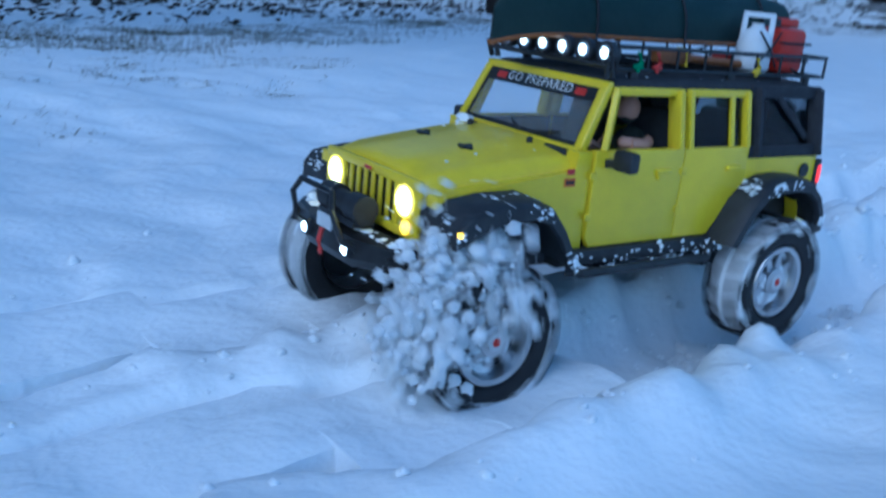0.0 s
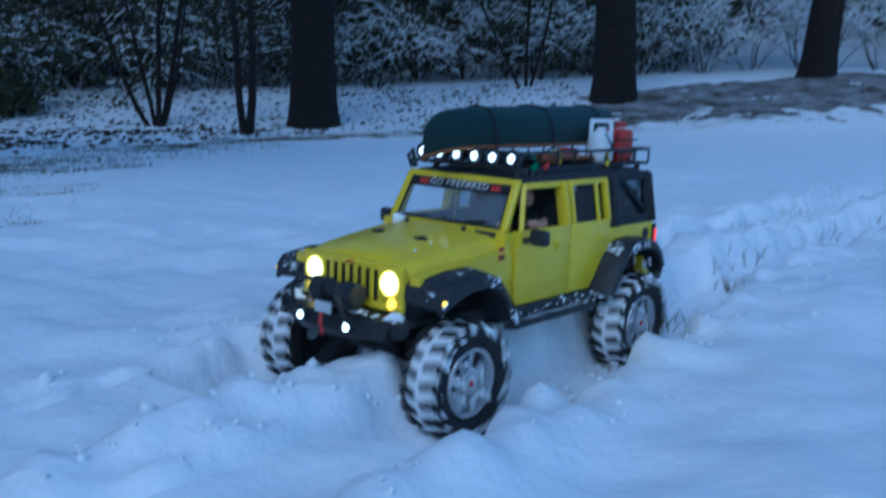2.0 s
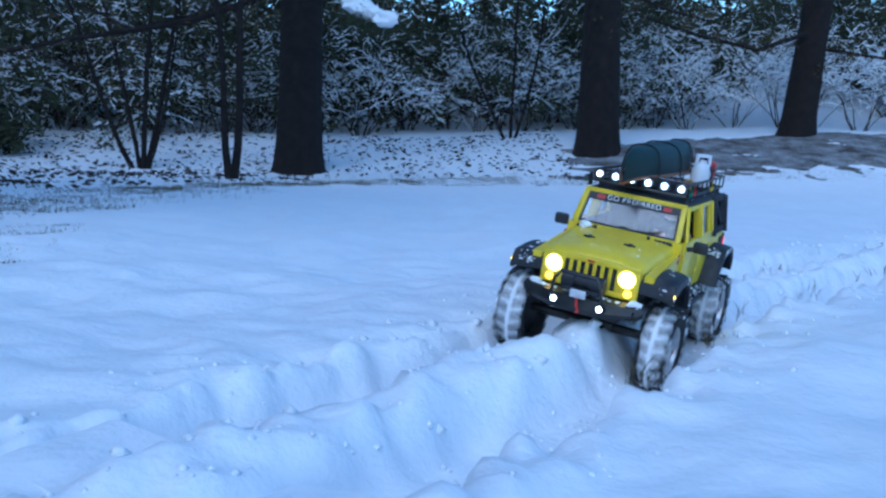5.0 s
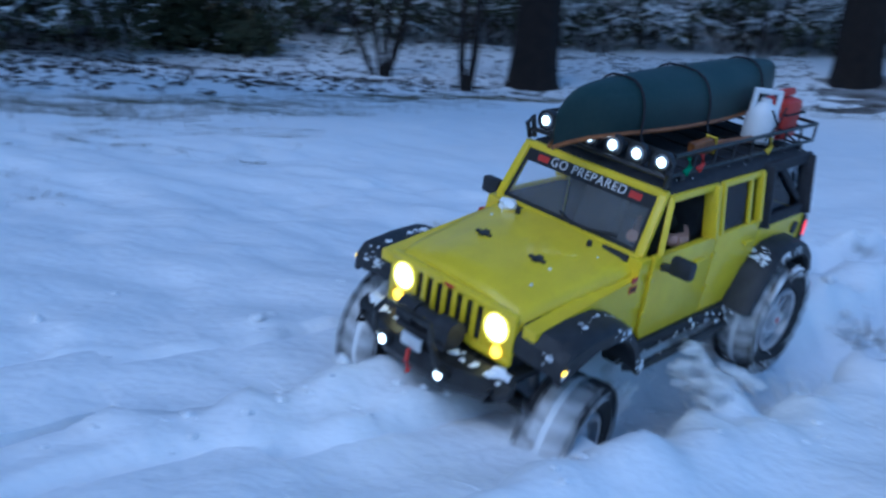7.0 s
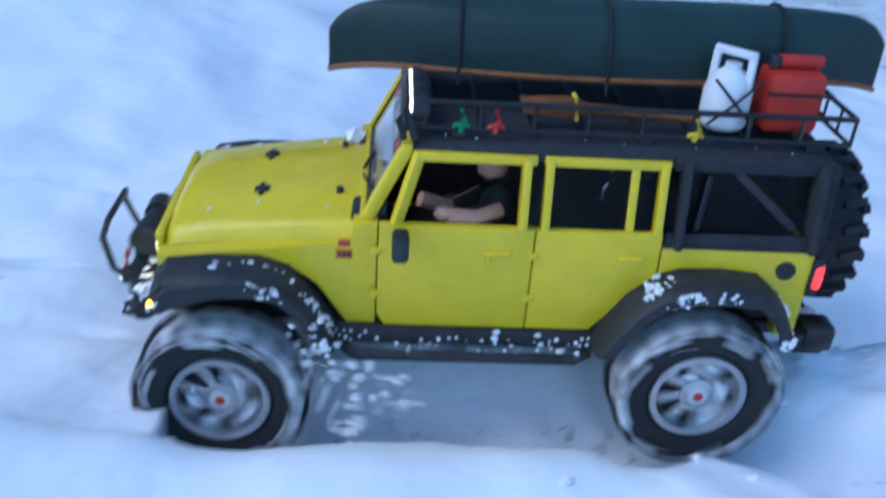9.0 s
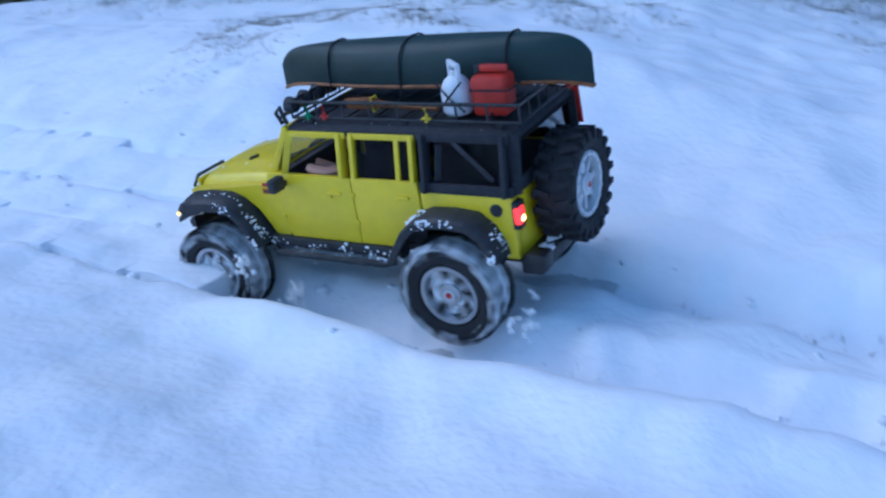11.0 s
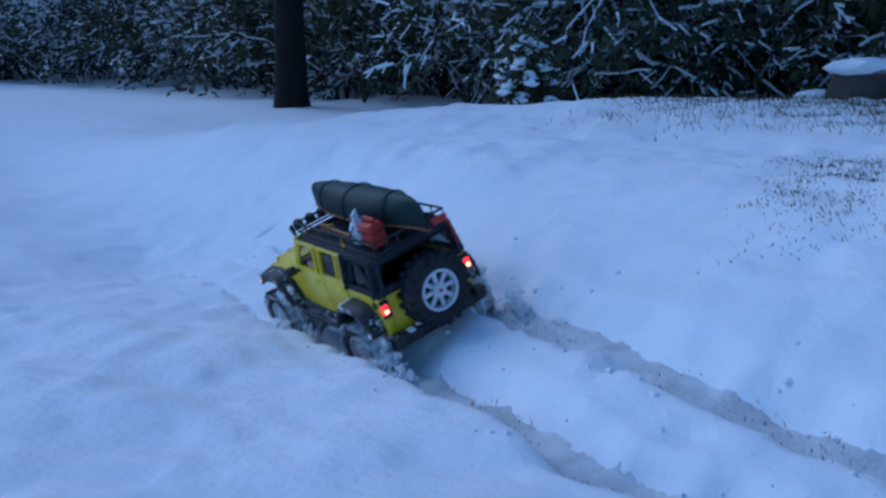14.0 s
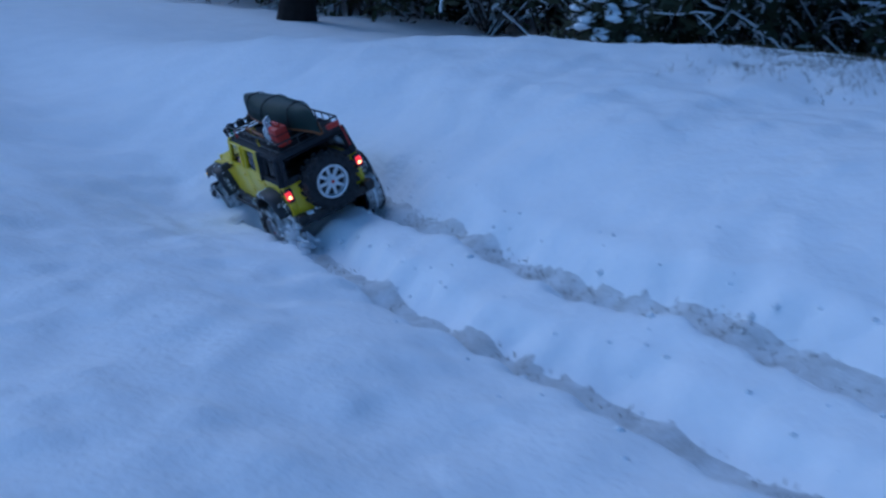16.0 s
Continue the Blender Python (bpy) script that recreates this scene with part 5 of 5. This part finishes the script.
def build_wheel(car, x, s, name="wheel", rim_mat=CHROME, snowy=True):
    rng = random.Random(int(x * 10) + s)
    w = 0.18
    bm = bmesh.new()
    turned(bm, [(s * 0.02, 0.0), (s * 0.02, 0.07), (s * 0.155, 0.065), (s * 0.16, 0.0)], "Y", 18)
    wheel = part(name, bm, WHITE_RIM, car, "wheel with deep-lugged tyre and bolted rim", k=WHEEL_K)
    bm = bmesh.new()
    turned(bm, [(s * 0.158, 0.032), (s * 0.164, 0.028), (s * 0.165, 0.0)], "Y", 16)
    part("hub_cap", bm, RED_STICKER, wheel, "red and white hub cap", k=WHEEL_K)
    bm = bmesh.new()
    tyre_mesh(bm)
    part("tyre", bm, RUBBER, wheel, "black deep-lugged tyre", k=WHEEL_K)
    bm = bmesh.new()
    rim_mesh(bm, s)
    part("rim", bm, rim_mat, wheel, "bright alloy rim with a ring of bolts", k=WHEEL_K)
    bm = bmesh.new()
    turned(bm, [(s * 0.052, 0.0), (s * 0.05, 0.25), (s * 0.045, 0.25), (s * 0.04, 0.0)], "Y", 24)
    part("rim_backing", bm, BLACK, wheel, k=WHEEL_K)
    if snowy:
        bm = bmesh.new()
        n, rows = 72, []
        for y, base in ((-0.97, 0.470), (-0.75, 0.497), (-0.4, 0.506), (0.0, 0.513), (0.4, 0.508), (0.75, 0.499), (0.97, 0.472)):
            row = []
            for j in range(n):
                a = 6.2832 * j / n
                q = noise.noise(Vector((math.cos(a) * 5 + x * 3, math.sin(a) * 5 + s, y * 2.2)))
                rr = base + 0.012 * q + 0.004
                row.append((rr * math.cos(a), y * w, rr * math.sin(a)))
            rows.append(row)
        loft(bm, rows, caps=False)
        for i in range(40):
            a = rng.random() * 6.28
            rr = rng.uniform(0.43, 0.515)
            r = rng.uniform(0.015, 0.05)
            blob(bm, rr * math.cos(a), s * w * rng.uniform(0.85, 1.05), rr * math.sin(a), r, 0.025, r, rng, 0.4)
        for i in range(12):
            a = rng.random() * 6.28
            rr = rng.uniform(0.10, 0.25)
            blob(bm, rr * math.cos(a), s * w * 0.5, rr * math.sin(a), rng.uniform(0.02, 0.06), 0.03, rng.uniform(0.02, 0.05), rng, 0.35)
        part("packed_snow", bm, CLUMP, wheel, "snow packed between the lugs", k=WHEEL_K)
    return wheel


def build_rack(car):
    """The roof basket with its row of lamps."""
    bm = bmesh.new()
    x0, x1, w = 0.30, -2.22, 0.62
    for z, r in ((2.00, 0.016), (2.16, 0.018)):
        tube(bm, [(x0, -w, z), (x0, w, z), (x1, w, z), (x1, -w, z)], r, 6, closed=True)
    rack = part("roof_rack", bm, STEEL, car, "black tubular roof rack")
    for i in range(9):
        x = x0 + (x1 - x0) * i / 8
        for s in (1, -1):
            bm = bmesh.new()
            tube(bm, [(x, s * w, 2.0), (x, s * w, 2.16)], 0.012, 5)
            part("upright", bm, STEEL, rack)
        bm = bmesh.new()
        tube(bm, [(x, -w, 2.0), (x, w, 2.0)], 0.012, 5)
        part("cross_bar", bm, STEEL, rack)
    for i in range(5):
        y = -0.42 + 0.21 * i
        for x in (x0, x1):
            bm = bmesh.new()
            tube(bm, [(x, y, 2.0), (x, y, 2.16)], 0.010, 5)
            part("upright", bm, STEEL, rack)
    for x in (0.1, -1.0, -2.0):
        for s in (1, -1):
            bm = bmesh.new()
            box(bm, x - 0.04, x + 0.04, s * 0.60 - 0.02, s * 0.60 + 0.02, 1.93, 2.0, 0.008)
            part("foot", bm, STEEL, rack)
    bm = bmesh.new()
    tube(bm, [(0.42, -0.66, 1.96), (0.42, -0.68, 2.0), (0.42, -0.62, 2.02), (0.42, 0.62, 2.02), (0.42, 0.68, 2.0), (0.42, 0.66, 1.96)], 0.02, 6)
    for s in (1, -1):
        tube(bm, [(0.42, s * 0.66, 1.94), (0.46, s * 0.68, 2.06), (0.42, s * 0.66, 2.12), (0.36, s * 0.66, 1.94)], 0.022, 6)
    part("lamp_bar", bm, STEEL, rack)
    for i in range(6):
        y = -0.56 + 0.224 * i
        bm = bmesh.new()
        turned(bm, [(0.36, 0.03), (0.38, 0.07), (0.44, 0.088), (0.475, 0.088), (0.475, 0.078)], "X", 20, (-0.10, y, 2.105))
        shell = part("roof_lamp", bm, BLACK, rack, "round black roof lamp, lit")
        bm = bmesh.new()
        turned(bm, [(0.468, 0.078), (0.480, 0.05), (0.484, 0.0)], "X", 18, (-0.10, y, 2.105))
        part("reflector", bm, CHROME, shell)
        bm = bmesh.new()
        turned(bm, [(0.478, 0.044), (0.488, 0.032), (0.492, 0.0)], "X", 14, (-0.10, y, 2.105))
        part("lens", bm, WHITE_LAMP, shell)
    bm = bmesh.new()
    box(bm, -2.30, -2.23, -0.62, -0.36, 2.00, 2.10, 0.02)
    part("rear_beacon", bm, RED_STICKER, rack, "red rear lamp on the rack")
    bm = bmesh.new()
    rail(bm, (-2.20, -0.70, 1.55), (-2.19, -0.66, 1.95), 0.10, 0.03)
    part("rear_reflector", bm, RED_STICKER, car, "dull red strip beside the rear window")


def build_car():
    car = new("model_car")
    car.empty_display_size = 0.05
    tagged(car, "yellow radio-controlled off-road car with roof rack, lamps lit", "toy car")
    build_body(car)
    build_doors(car)
    build_top(car)
    build_flares(car)
    build_bumpers(car)
    build_rack(car)
    wheels = []
    for x in (1.485, -1.485):
        for s in (1, -1):
            wh = build_wheel(car, x, s)
            wheels.append((wh, x * K, s * 0.915 * K, (0.31 if x > 0 else 0.37) * K))
    spare = build_wheel(car, 0.3, 1, "spare_wheel", WHITE_RIM, False)
    spare.matrix_basis = pose(-2.39 * K, 0, 1.19 * K, 0, 0, 90)
    spare.scale = (1.01, 1.0, 1.01)
    bm = bmesh.new()
    box(bm, -2.30, -2.12, -0.1, 0.1, 1.03, 1.33, 0.02)
    part("spare_carrier", bm, STEEL, car)
    return car, wheels


CAR, WHEELS = build_car()


def build_canoe():
    canoe = new("canoe")
    tagged(canoe, "dark green toy canoe lashed upside down on the rack", "canoe")
    bm = bmesh.new()
    secs, edges = [], {1: [], -1: []}
    n = 28
    xs = [0.90 - 3.54 * (0.5 - 0.5 * math.cos(math.pi * i / n)) for i in range(n + 1)]
    for i, x in enumerate(xs):
        k = abs((x + 0.87) / 1.77)
        w = 0.315 * (1 - k ** 2.3) + 0.012
        keel = 2.60 - 0.06 * k ** 4 - 0.16 * k ** 18
        gun = 2.205 + 0.014 * (x + 0.9) - 0.10 * k ** 7
        y0 = -0.09
        half = []
        for j in range(7):
            a = 1.5708 * j / 6
            half.append((w * math.cos(a) ** 0.8 if j < 6 else 0.0, gun + (keel - gun) * math.sin(a) ** 0.8))
        ring = [(x, y0 + y, z) for y, z in half] + [(x, y0 - y, z) for y, z in half[-2::-1]]
        secs.append(ring)
        ring = [(a, b, c - 0.022 * (a + 0.9)) for a, b, c in ring]
        secs[-1] = ring
        for s in (1, -1):
            edges[s].append((x, y0 + s * w, gun - 0.005 - 0.022 * (x + 0.9)))
    loft(bm, secs, caps=False, ring=False)
    bmesh.ops.solidify(bm, geom=bm.faces[:], thickness=0.018)
    part("hull", bm, CANOE_GREEN, canoe, "dark green hull")
    for s in (1, -1):
        bm = bmesh.new()
        tube(bm, edges[s], 0.020, 6)
        part("gunwale", bm, WOOD, canoe, "orange-brown wooden gunwale")
    for x in (-0.2, -0.8, -1.5):
        bm = bmesh.new()
        w = 0.315 * (1 - abs((x + 0.88) / 1.76) ** 2.3)
        z = 2.20 - 0.008 * (x + 0.9)
        box(bm, x - 0.03, x + 0.03, -0.09 - w, -0.09 + w, z, z + 0.025, 0.006)
        part("thwart", bm, WOOD, canoe)
    return canoe


def lashing(x, tail):
    """A cord over the canoe, tied to the rack."""
    bm = bmesh.new()
    k = abs((x + 0.88) / 1.76)
    w, keel = 0.315 * (1 - k ** 2.3) + 0.03, 2.612 - 0.06 * k ** 4 - 0.16 * k ** 18 - 0.022 * (x + 0.9)
    pts = [(x, 0.60, 2.02)] if tail else [(x, -0.09 + w + 0.03, 2.12)]
    for j in range(13):
        a = math.pi * j / 12
        c = math.cos(a)
        pts.append((x, -0.09 + w * math.copysign(abs(c) ** 0.7, c), 2.17 + (keel - 2.17) * max(0.0, math.sin(a)) ** 0.8))
    pts.append((x, -0.60, 2.05))
    tube(bm, pts, 0.011, 5)
    ob = part("lashing_cord", bm, CORD)
    return tagged(ob, "thin black cord tied over the canoe", "cord", group="cords over the canoe")


def build_load():
    load = [build_canoe()] + [lashing(x, t) for x, t in ((0.1, False), (-0.8, False), (-1.9, True))]
    # red fuel can
    can = new("fuel_can")
    tagged(can, "red plastic fuel can standing on the rack", "fuel can")
    bm = bmesh.new()
    box(bm, -2.05, -1.70, 0.26, 0.52, 2.01, 2.38, 0.05)
    part("body", bm, RED_CAN, can)
    bm = bmesh.new()
    box(bm, -2.04, -1.76, 0.36, 0.42, 2.39, 2.46, 0.02)
    part("handle", bm, RED_CAN, can)
    bm = bmesh.new()
    turned(bm, [(2.39, 0.04), (2.45, 0.04), (2.455, 0.0)], "Z", 12, (-1.75, 0.39, 0))
    part("cap", bm, BLACK, can)
    for z in (2.12, 2.26):
        bm = bmesh.new()
        tube(bm, [(-2.09, 0.25, z), (-2.09, 0.53, z), (-1.71, 0.53, z), (-1.71, 0.25, z)], 0.010, 5, closed=True)
        part("strap", bm, CORD, can)
    load.append(can)
    # white water jug
    jug = new("water_jug")
    tagged(jug, "white plastic jug with an open handle on the rack", "water jug")
    bm = bmesh.new()
    turned(bm, [(2.01, 0.0), (2.01, 0.12), (2.04, 0.145), (2.24, 0.145), (2.32, 0.11), (2.37, 0.05), (2.40, 0.05), (2.40, 0.0)], "Z", 20, (-1.50, 0.40, 0))
    part("body", bm, WHITE_JUG, jug)
    bm = bmesh.new()
    turn = pose(-1.50, 0.40, 0, 0, 0, -42)
    for a, b in (((-0.115, 2.24), (-0.11, 2.47)), ((0.115, 2.24), (0.11, 2.47)), ((-0.13, 2.465), (0.13, 2.465)), ((-0.125, 2.25), (0.125, 2.25))):
        rail(bm, turn @ Vector((a[0], 0.0, a[1])), turn @ Vector((b[0], 0.0, b[1])), 0.042, 0.045)
    part("handle", bm, WHITE_JUG, jug)
    bm = bmesh.new()
    tube(bm, [(-1.36, 0.54, 2.06), (-1.5, 0.56, 2.2), (-1.64, 0.54, 2.34)], 0.009, 5)
    tube(bm, [(-1.64, 0.54, 2.06), (-1.5, 0.56, 2.2), (-1.36, 0.54, 2.34)], 0.009, 5)
    part("net_cord", bm, CORD, jug)
    load.append(jug)
    # wooden paddle along the rack
    paddle = new("paddle")
    tagged(paddle, "varnished wooden paddle strapped along the rack", "paddle")
    bm = bmesh.new()
    slab(bm, [(-0.28, 2.05), (-0.25, 2.14), (-0.55, 2.155), (-0.68, 2.11), (-0.68, 2.07), (-0.55, 2.03)], 0.40, 0.47, 0.012)
    part("blade", bm, WOOD, paddle)
    bm = bmesh.new()
    tube(bm, [(-0.66, 0.435, 2.09), (-1.30, 0.435, 2.06)], 0.032, 8)
    part("shaft", bm, WOOD, paddle)
    bm = bmesh.new()
    tube(bm, [(-0.60, 0.39, 2.03), (-0.60, 0.48, 2.03), (-0.58, 0.48, 2.16), (-0.58, 0.39, 2.16)], 0.014, 5, closed=True)
    part("strap", bm, YELLOW_STRAP, paddle)
    load.append(paddle)
    for x, mat, label in ((0.10, GREEN_STRAP, "short green strap tied to the rack"), (-0.10, RED_STICKER, "short red strap tied to the rack"), (-1.27, YELLOW_STRAP, "short yellow strap tied to the rack")):
        bm = bmesh.new()
        tube(bm, [(x, 0.63, 1.99), (x - 0.02, 0.645, 2.06), (x, 0.63, 2.13)], 0.018, 6)
        tube(bm, [(x - 0.05, 0.63, 2.02), (x, 0.645, 2.04), (x + 0.04, 0.63, 2.02)], 0.014, 6)
        ob = part("tie_strap", bm, mat)
        load.append(tagged(ob, label, "strap"))
    # the doll at the wheel: one plain mesh
    rng = random.Random(9)
    bm = bmesh.new()
    blob(bm, -0.20, 0.38, 1.28, 0.14, 0.20, 0.28, rng, 0.05)
    blob(bm, -0.14, 0.38, 1.68, 0.10, 0.09, 0.12, rng, 0.03)
    tube(bm, [(-0.18, 0.58, 1.46), (-0.02, 0.68, 1.45), (0.14, 0.69, 1.47)], 0.055, 8)
    blob(bm, 0.16, 0.68, 1.48, 0.07, 0.05, 0.05, rng, 0.1)
    tube(bm, [(-0.1, 0.25, 1.42), (0.10, 0.36, 1.36), (0.30, 0.42, 1.44)], 0.05, 8)
    doll = part("driver_doll", bm, SKIN)
    doll.data.materials.append(DOLL_SHIRT)
    for f in doll.data.polygons:
        c = f.center / K
        f.material_index = 1 if c.x < 0.0 and c.z < 1.62 and c.y < 0.62 else 0
    load.append(tagged(doll, "plain vinyl doll seated with an arm on the window sill", "doll"))
    return load


LOAD = build_load()


def powder_mesh(rng, count, spread, size):
    """A cloud of soft snow lumps with finer flecks round it."""
    bm = bmesh.new()
    for i in range(count):
        lump = i % 3 > 0
        res = bmesh.ops.create_icosphere(bm, subdivisions=2 if lump else 1, radius=1.0)
        r = rng.uniform(0.5, 1.0) * size if lump else rng.uniform(0.15, 0.3) * size
        c = Vector([rng.gauss(0, q) * (1.0 if lump else 1.5) for q in spread])
        shift = Vector((rng.random() * 9, rng.random() * 9, rng.random() * 9))
        for v in res["verts"]:
            v.co = c + v.co * r * (1 + 0.5 * noise.noise(v.co * 1.5 + shift))
    me = bpy.data.meshes.new("flying_snow")
    bm.to_mesh(me)
    bm.free()
    me.materials.append(POWDER)
    me.shade_smooth()
    return me


# spells of thrown snow: from, to, number, wheels (front, left), wheels turn backwards, dense
SPELLS = [
    (-0.12, 0.05, 18, ((1, 1),), True, True), (0.05, 1.1, 28, ((1, 1), (1, 1), (1, -1), (-1, 1)), True, True), (1.1, 2.0, 16, ((1, 1), (-1, 1)), True, False),
    (3.25, 4.7, 34, ((1, 1), (1, -1), (1, 1), (-1, 1)), True, True), (5.7, 6.6, 22, ((1, 1), (1, -1)), False, True),
    (6.6, 8.4, 52, ((1, 1), (1, 1), (1, -1), (-1, 1)), False, True), (8.4, 10.4, 60, ((1, 1), (1, 1), (-1, 1)), False, False),
    (10.4, 12.2, 30, ((1, 1), (-1, 1)), False, False), (12.2, 15.9, 120, ((1, 1), (-1, 1), (-1, 1), (-1, -1)), False, True)]


def build_spray():
    """Puffs of powder snow that the wheels throw up."""
    rng = random.Random(12)
    thin = [powder_mesh(rng, 24, (0.012, 0.007, 0.010), 0.0034) for _ in range(4)]
    dense = [powder_mesh(rng, 66, (0.013, 0.008, 0.011), 0.0052) for _ in range(4)]
    made = []
    for t0, t1, count, wheels, backing, thick in SPELLS:
        for i in range(count):
            t = t0 + (t1 - t0) * (i + rng.random()) / count
            ob = new("flying_snow", rng.choice(dense if thick else thin))
            tagged(ob, "puff of powder snow thrown up by a wheel", "powder snow", group="snow thrown up by the wheels", kind="stuff")
            made.append((ob, t, rng.choice(wheels), backing))
    return made


SPRAY = build_spray()


def car_at(t):
    """The car's row at a time, between its rows."""
    for a, b in zip(CAR_ROWS, CAR_ROWS[1:]):
        if a[0] <= t <= b[0]:
            k = (t - a[0]) / (b[0] - a[0])
            return [p + (q - p) * k for p, q in zip(a, b)]
    return list(CAR_ROWS[-1])


def motions():
    rows = [(t, set_down(*r)) for t, *r in CAR_ROWS]
    for thing in [CAR] + LOAD:
        walk(thing, rows)
    # wheels: backing off, a halt, backing again, then forward
    pace = [(0.0, -1100), (0.6, -1100), (1.5, -1500), (2.1, -600), (2.3, 0), (3.15, 0), (3.3, -1500), (4.6, -1500), (5.4, 0), (5.7, 900), (6.3, 1500), (16.0, 1600)]
    travel = {
        (1, 1): [(0.0, -0.05), (3.0, -0.04), (4.0, -0.04), (6.5, -0.06), (7.0, -0.09), (7.6, -0.07), (8.5, 0.0), (9.0, 0.02), (9.5, 0.06), (10.0, 0.03), (12.0, 0.0), (16.0, 0.0)],
        (-1, 1): [(0.0, -0.02), (3.0, -0.09), (4.0, -0.16), (6.5, -0.08), (7.0, 0.12), (8.5, 0.03), (9.0, 0.08), (9.5, 0.0), (10.0, 0.08), (12.3, 0.04), (16.0, 0.04)],
        (1, -1): [(0.0, 0.0), (16.0, 0.0)], (-1, -1): [(0.0, 0.0), (16.0, 0.0)]}
    steer = [(0.0, 0.0), (5.0, 0.0), (6.5, 8.0), (7.0, 12.0), (8.0, 6.0), (8.6, 0.0), (16.0, 0.0)]

    def between(rows, t):
        for a, b in zip(rows, rows[1:]):
            if a[0] <= t <= b[0]:
                return a[1] + (b[1] - a[1]) * (t - a[0]) / (b[0] - a[0])
        return rows[-1][1]
    for i, (wheel, x, y, z) in enumerate(WHEELS):
        turn, out = 37.0 * i, []
        for step in range(481):
            t = step / 30
            lift = between(travel[(1 if x > 0 else -1, 1 if y > 0 else -1)], t) * K
            swing = between(steer, t) if x > 0 else 0.0
            out.append((t, pose(x, y, z + lift, 0, 0, swing) @ pose(0, 0, 0, 0, turn, 0)))
            turn += between(pace, t) / 30
        walk(wheel, out)
    # the snow in the tracks gives way under the front wheels
    for ob, x, y, t, a, b in SLABS:
        # the front axle comes before the car's middle
        best, when = 9.0, None
        for i in range(700, 1601):
            tt = i / 100
            r = car_at(tt)
            h = radians(r[4])
            fx, fy = r[1] + 0.155 * math.sin(h), r[2] + 0.155 * math.cos(h)
            d = math.hypot(fx - x, fy - y)
            if d < best:
                best, when = d, tt
        if best > 0.2:
            when = 6.0 if t < 8 else None
        up, down = pose(x, y, 0), pose(x, y, -0.062, a * 0.3, b * 0.3, 0)
        if when is None or when > 15.8:
            walk(ob, [(0, up), (16, up)])
        elif when <= 7.02:
            walk(ob, [(0, down), (16, down)])
        else:
            walk(ob, [(0, up), (when - 0.08, up), (min(when + 0.06, 15.99), down), (16, down)])
    # thrown snow: torn up round the tyres, then falls back into the field
    rng = random.Random(21)
    for ob, t0, (front, left), backing in SPRAY:
        m = set_down(*car_at(max(t0, 0.0))[1:])
        if backing:
            a = radians(rng.uniform(-15, 92))
            out_way = Vector((-math.sin(a), 0, math.cos(a)))
        else:
            a = radians(rng.uniform(150, 235) if rng.random() < 0.7 else rng.uniform(60, 150))
            out_way = Vector((math.sin(a), 0, -math.cos(a))) if a > 2.6 else Vector((-0.6, 0, 0.5))
        hub = Vector((1.485 * front * K, 0.915 * left * K, 0.33 * K))
        p = m @ (hub + Vector((0.052 * math.cos(a), left * rng.uniform(-0.018, 0.010), 0.052 * math.sin(a))))
        v = m.to_3x3() @ (out_way * (rng.uniform(0.08, 0.25) if backing else rng.uniform(0.15, 0.45)) + Vector((0, left * rng.uniform(0.0, 0.22), 0)))
        spin, out = rng.uniform(-40, 40), []
        for q in (0.0, 0.06, 0.12, 0.18, 0.24, 0.30):
            x, y = p.x + v.x * q, p.y + v.y * q
            low = height(x, y) - 0.03
            z = max(p.z + v.z * q - 2.2 * q * q, low)
            out.append((t0 + q, pose(x, y, z if q < 0.3 else low - 0.045, spin * q * 8, 0, spin)))
        begin = pose(p.x, p.y, height(p.x, p.y) - 0.075, 0, 0, spin)
        if t0 > 0.08:
            out = [(0, begin), (t0 - 0.07, begin)] + out
        out = [(t, q) for t, q in out if t < 16.0]
        if out[0][0] < 0:
            k = max(i for i, (t, q) in enumerate(out) if t <= 0)
            out = [(0, out[k][1])] + [r for r in out[k + 1:] if r[0] > 0.005]
        walk(ob, out + [(16.0, out[-1][1])])


motions()
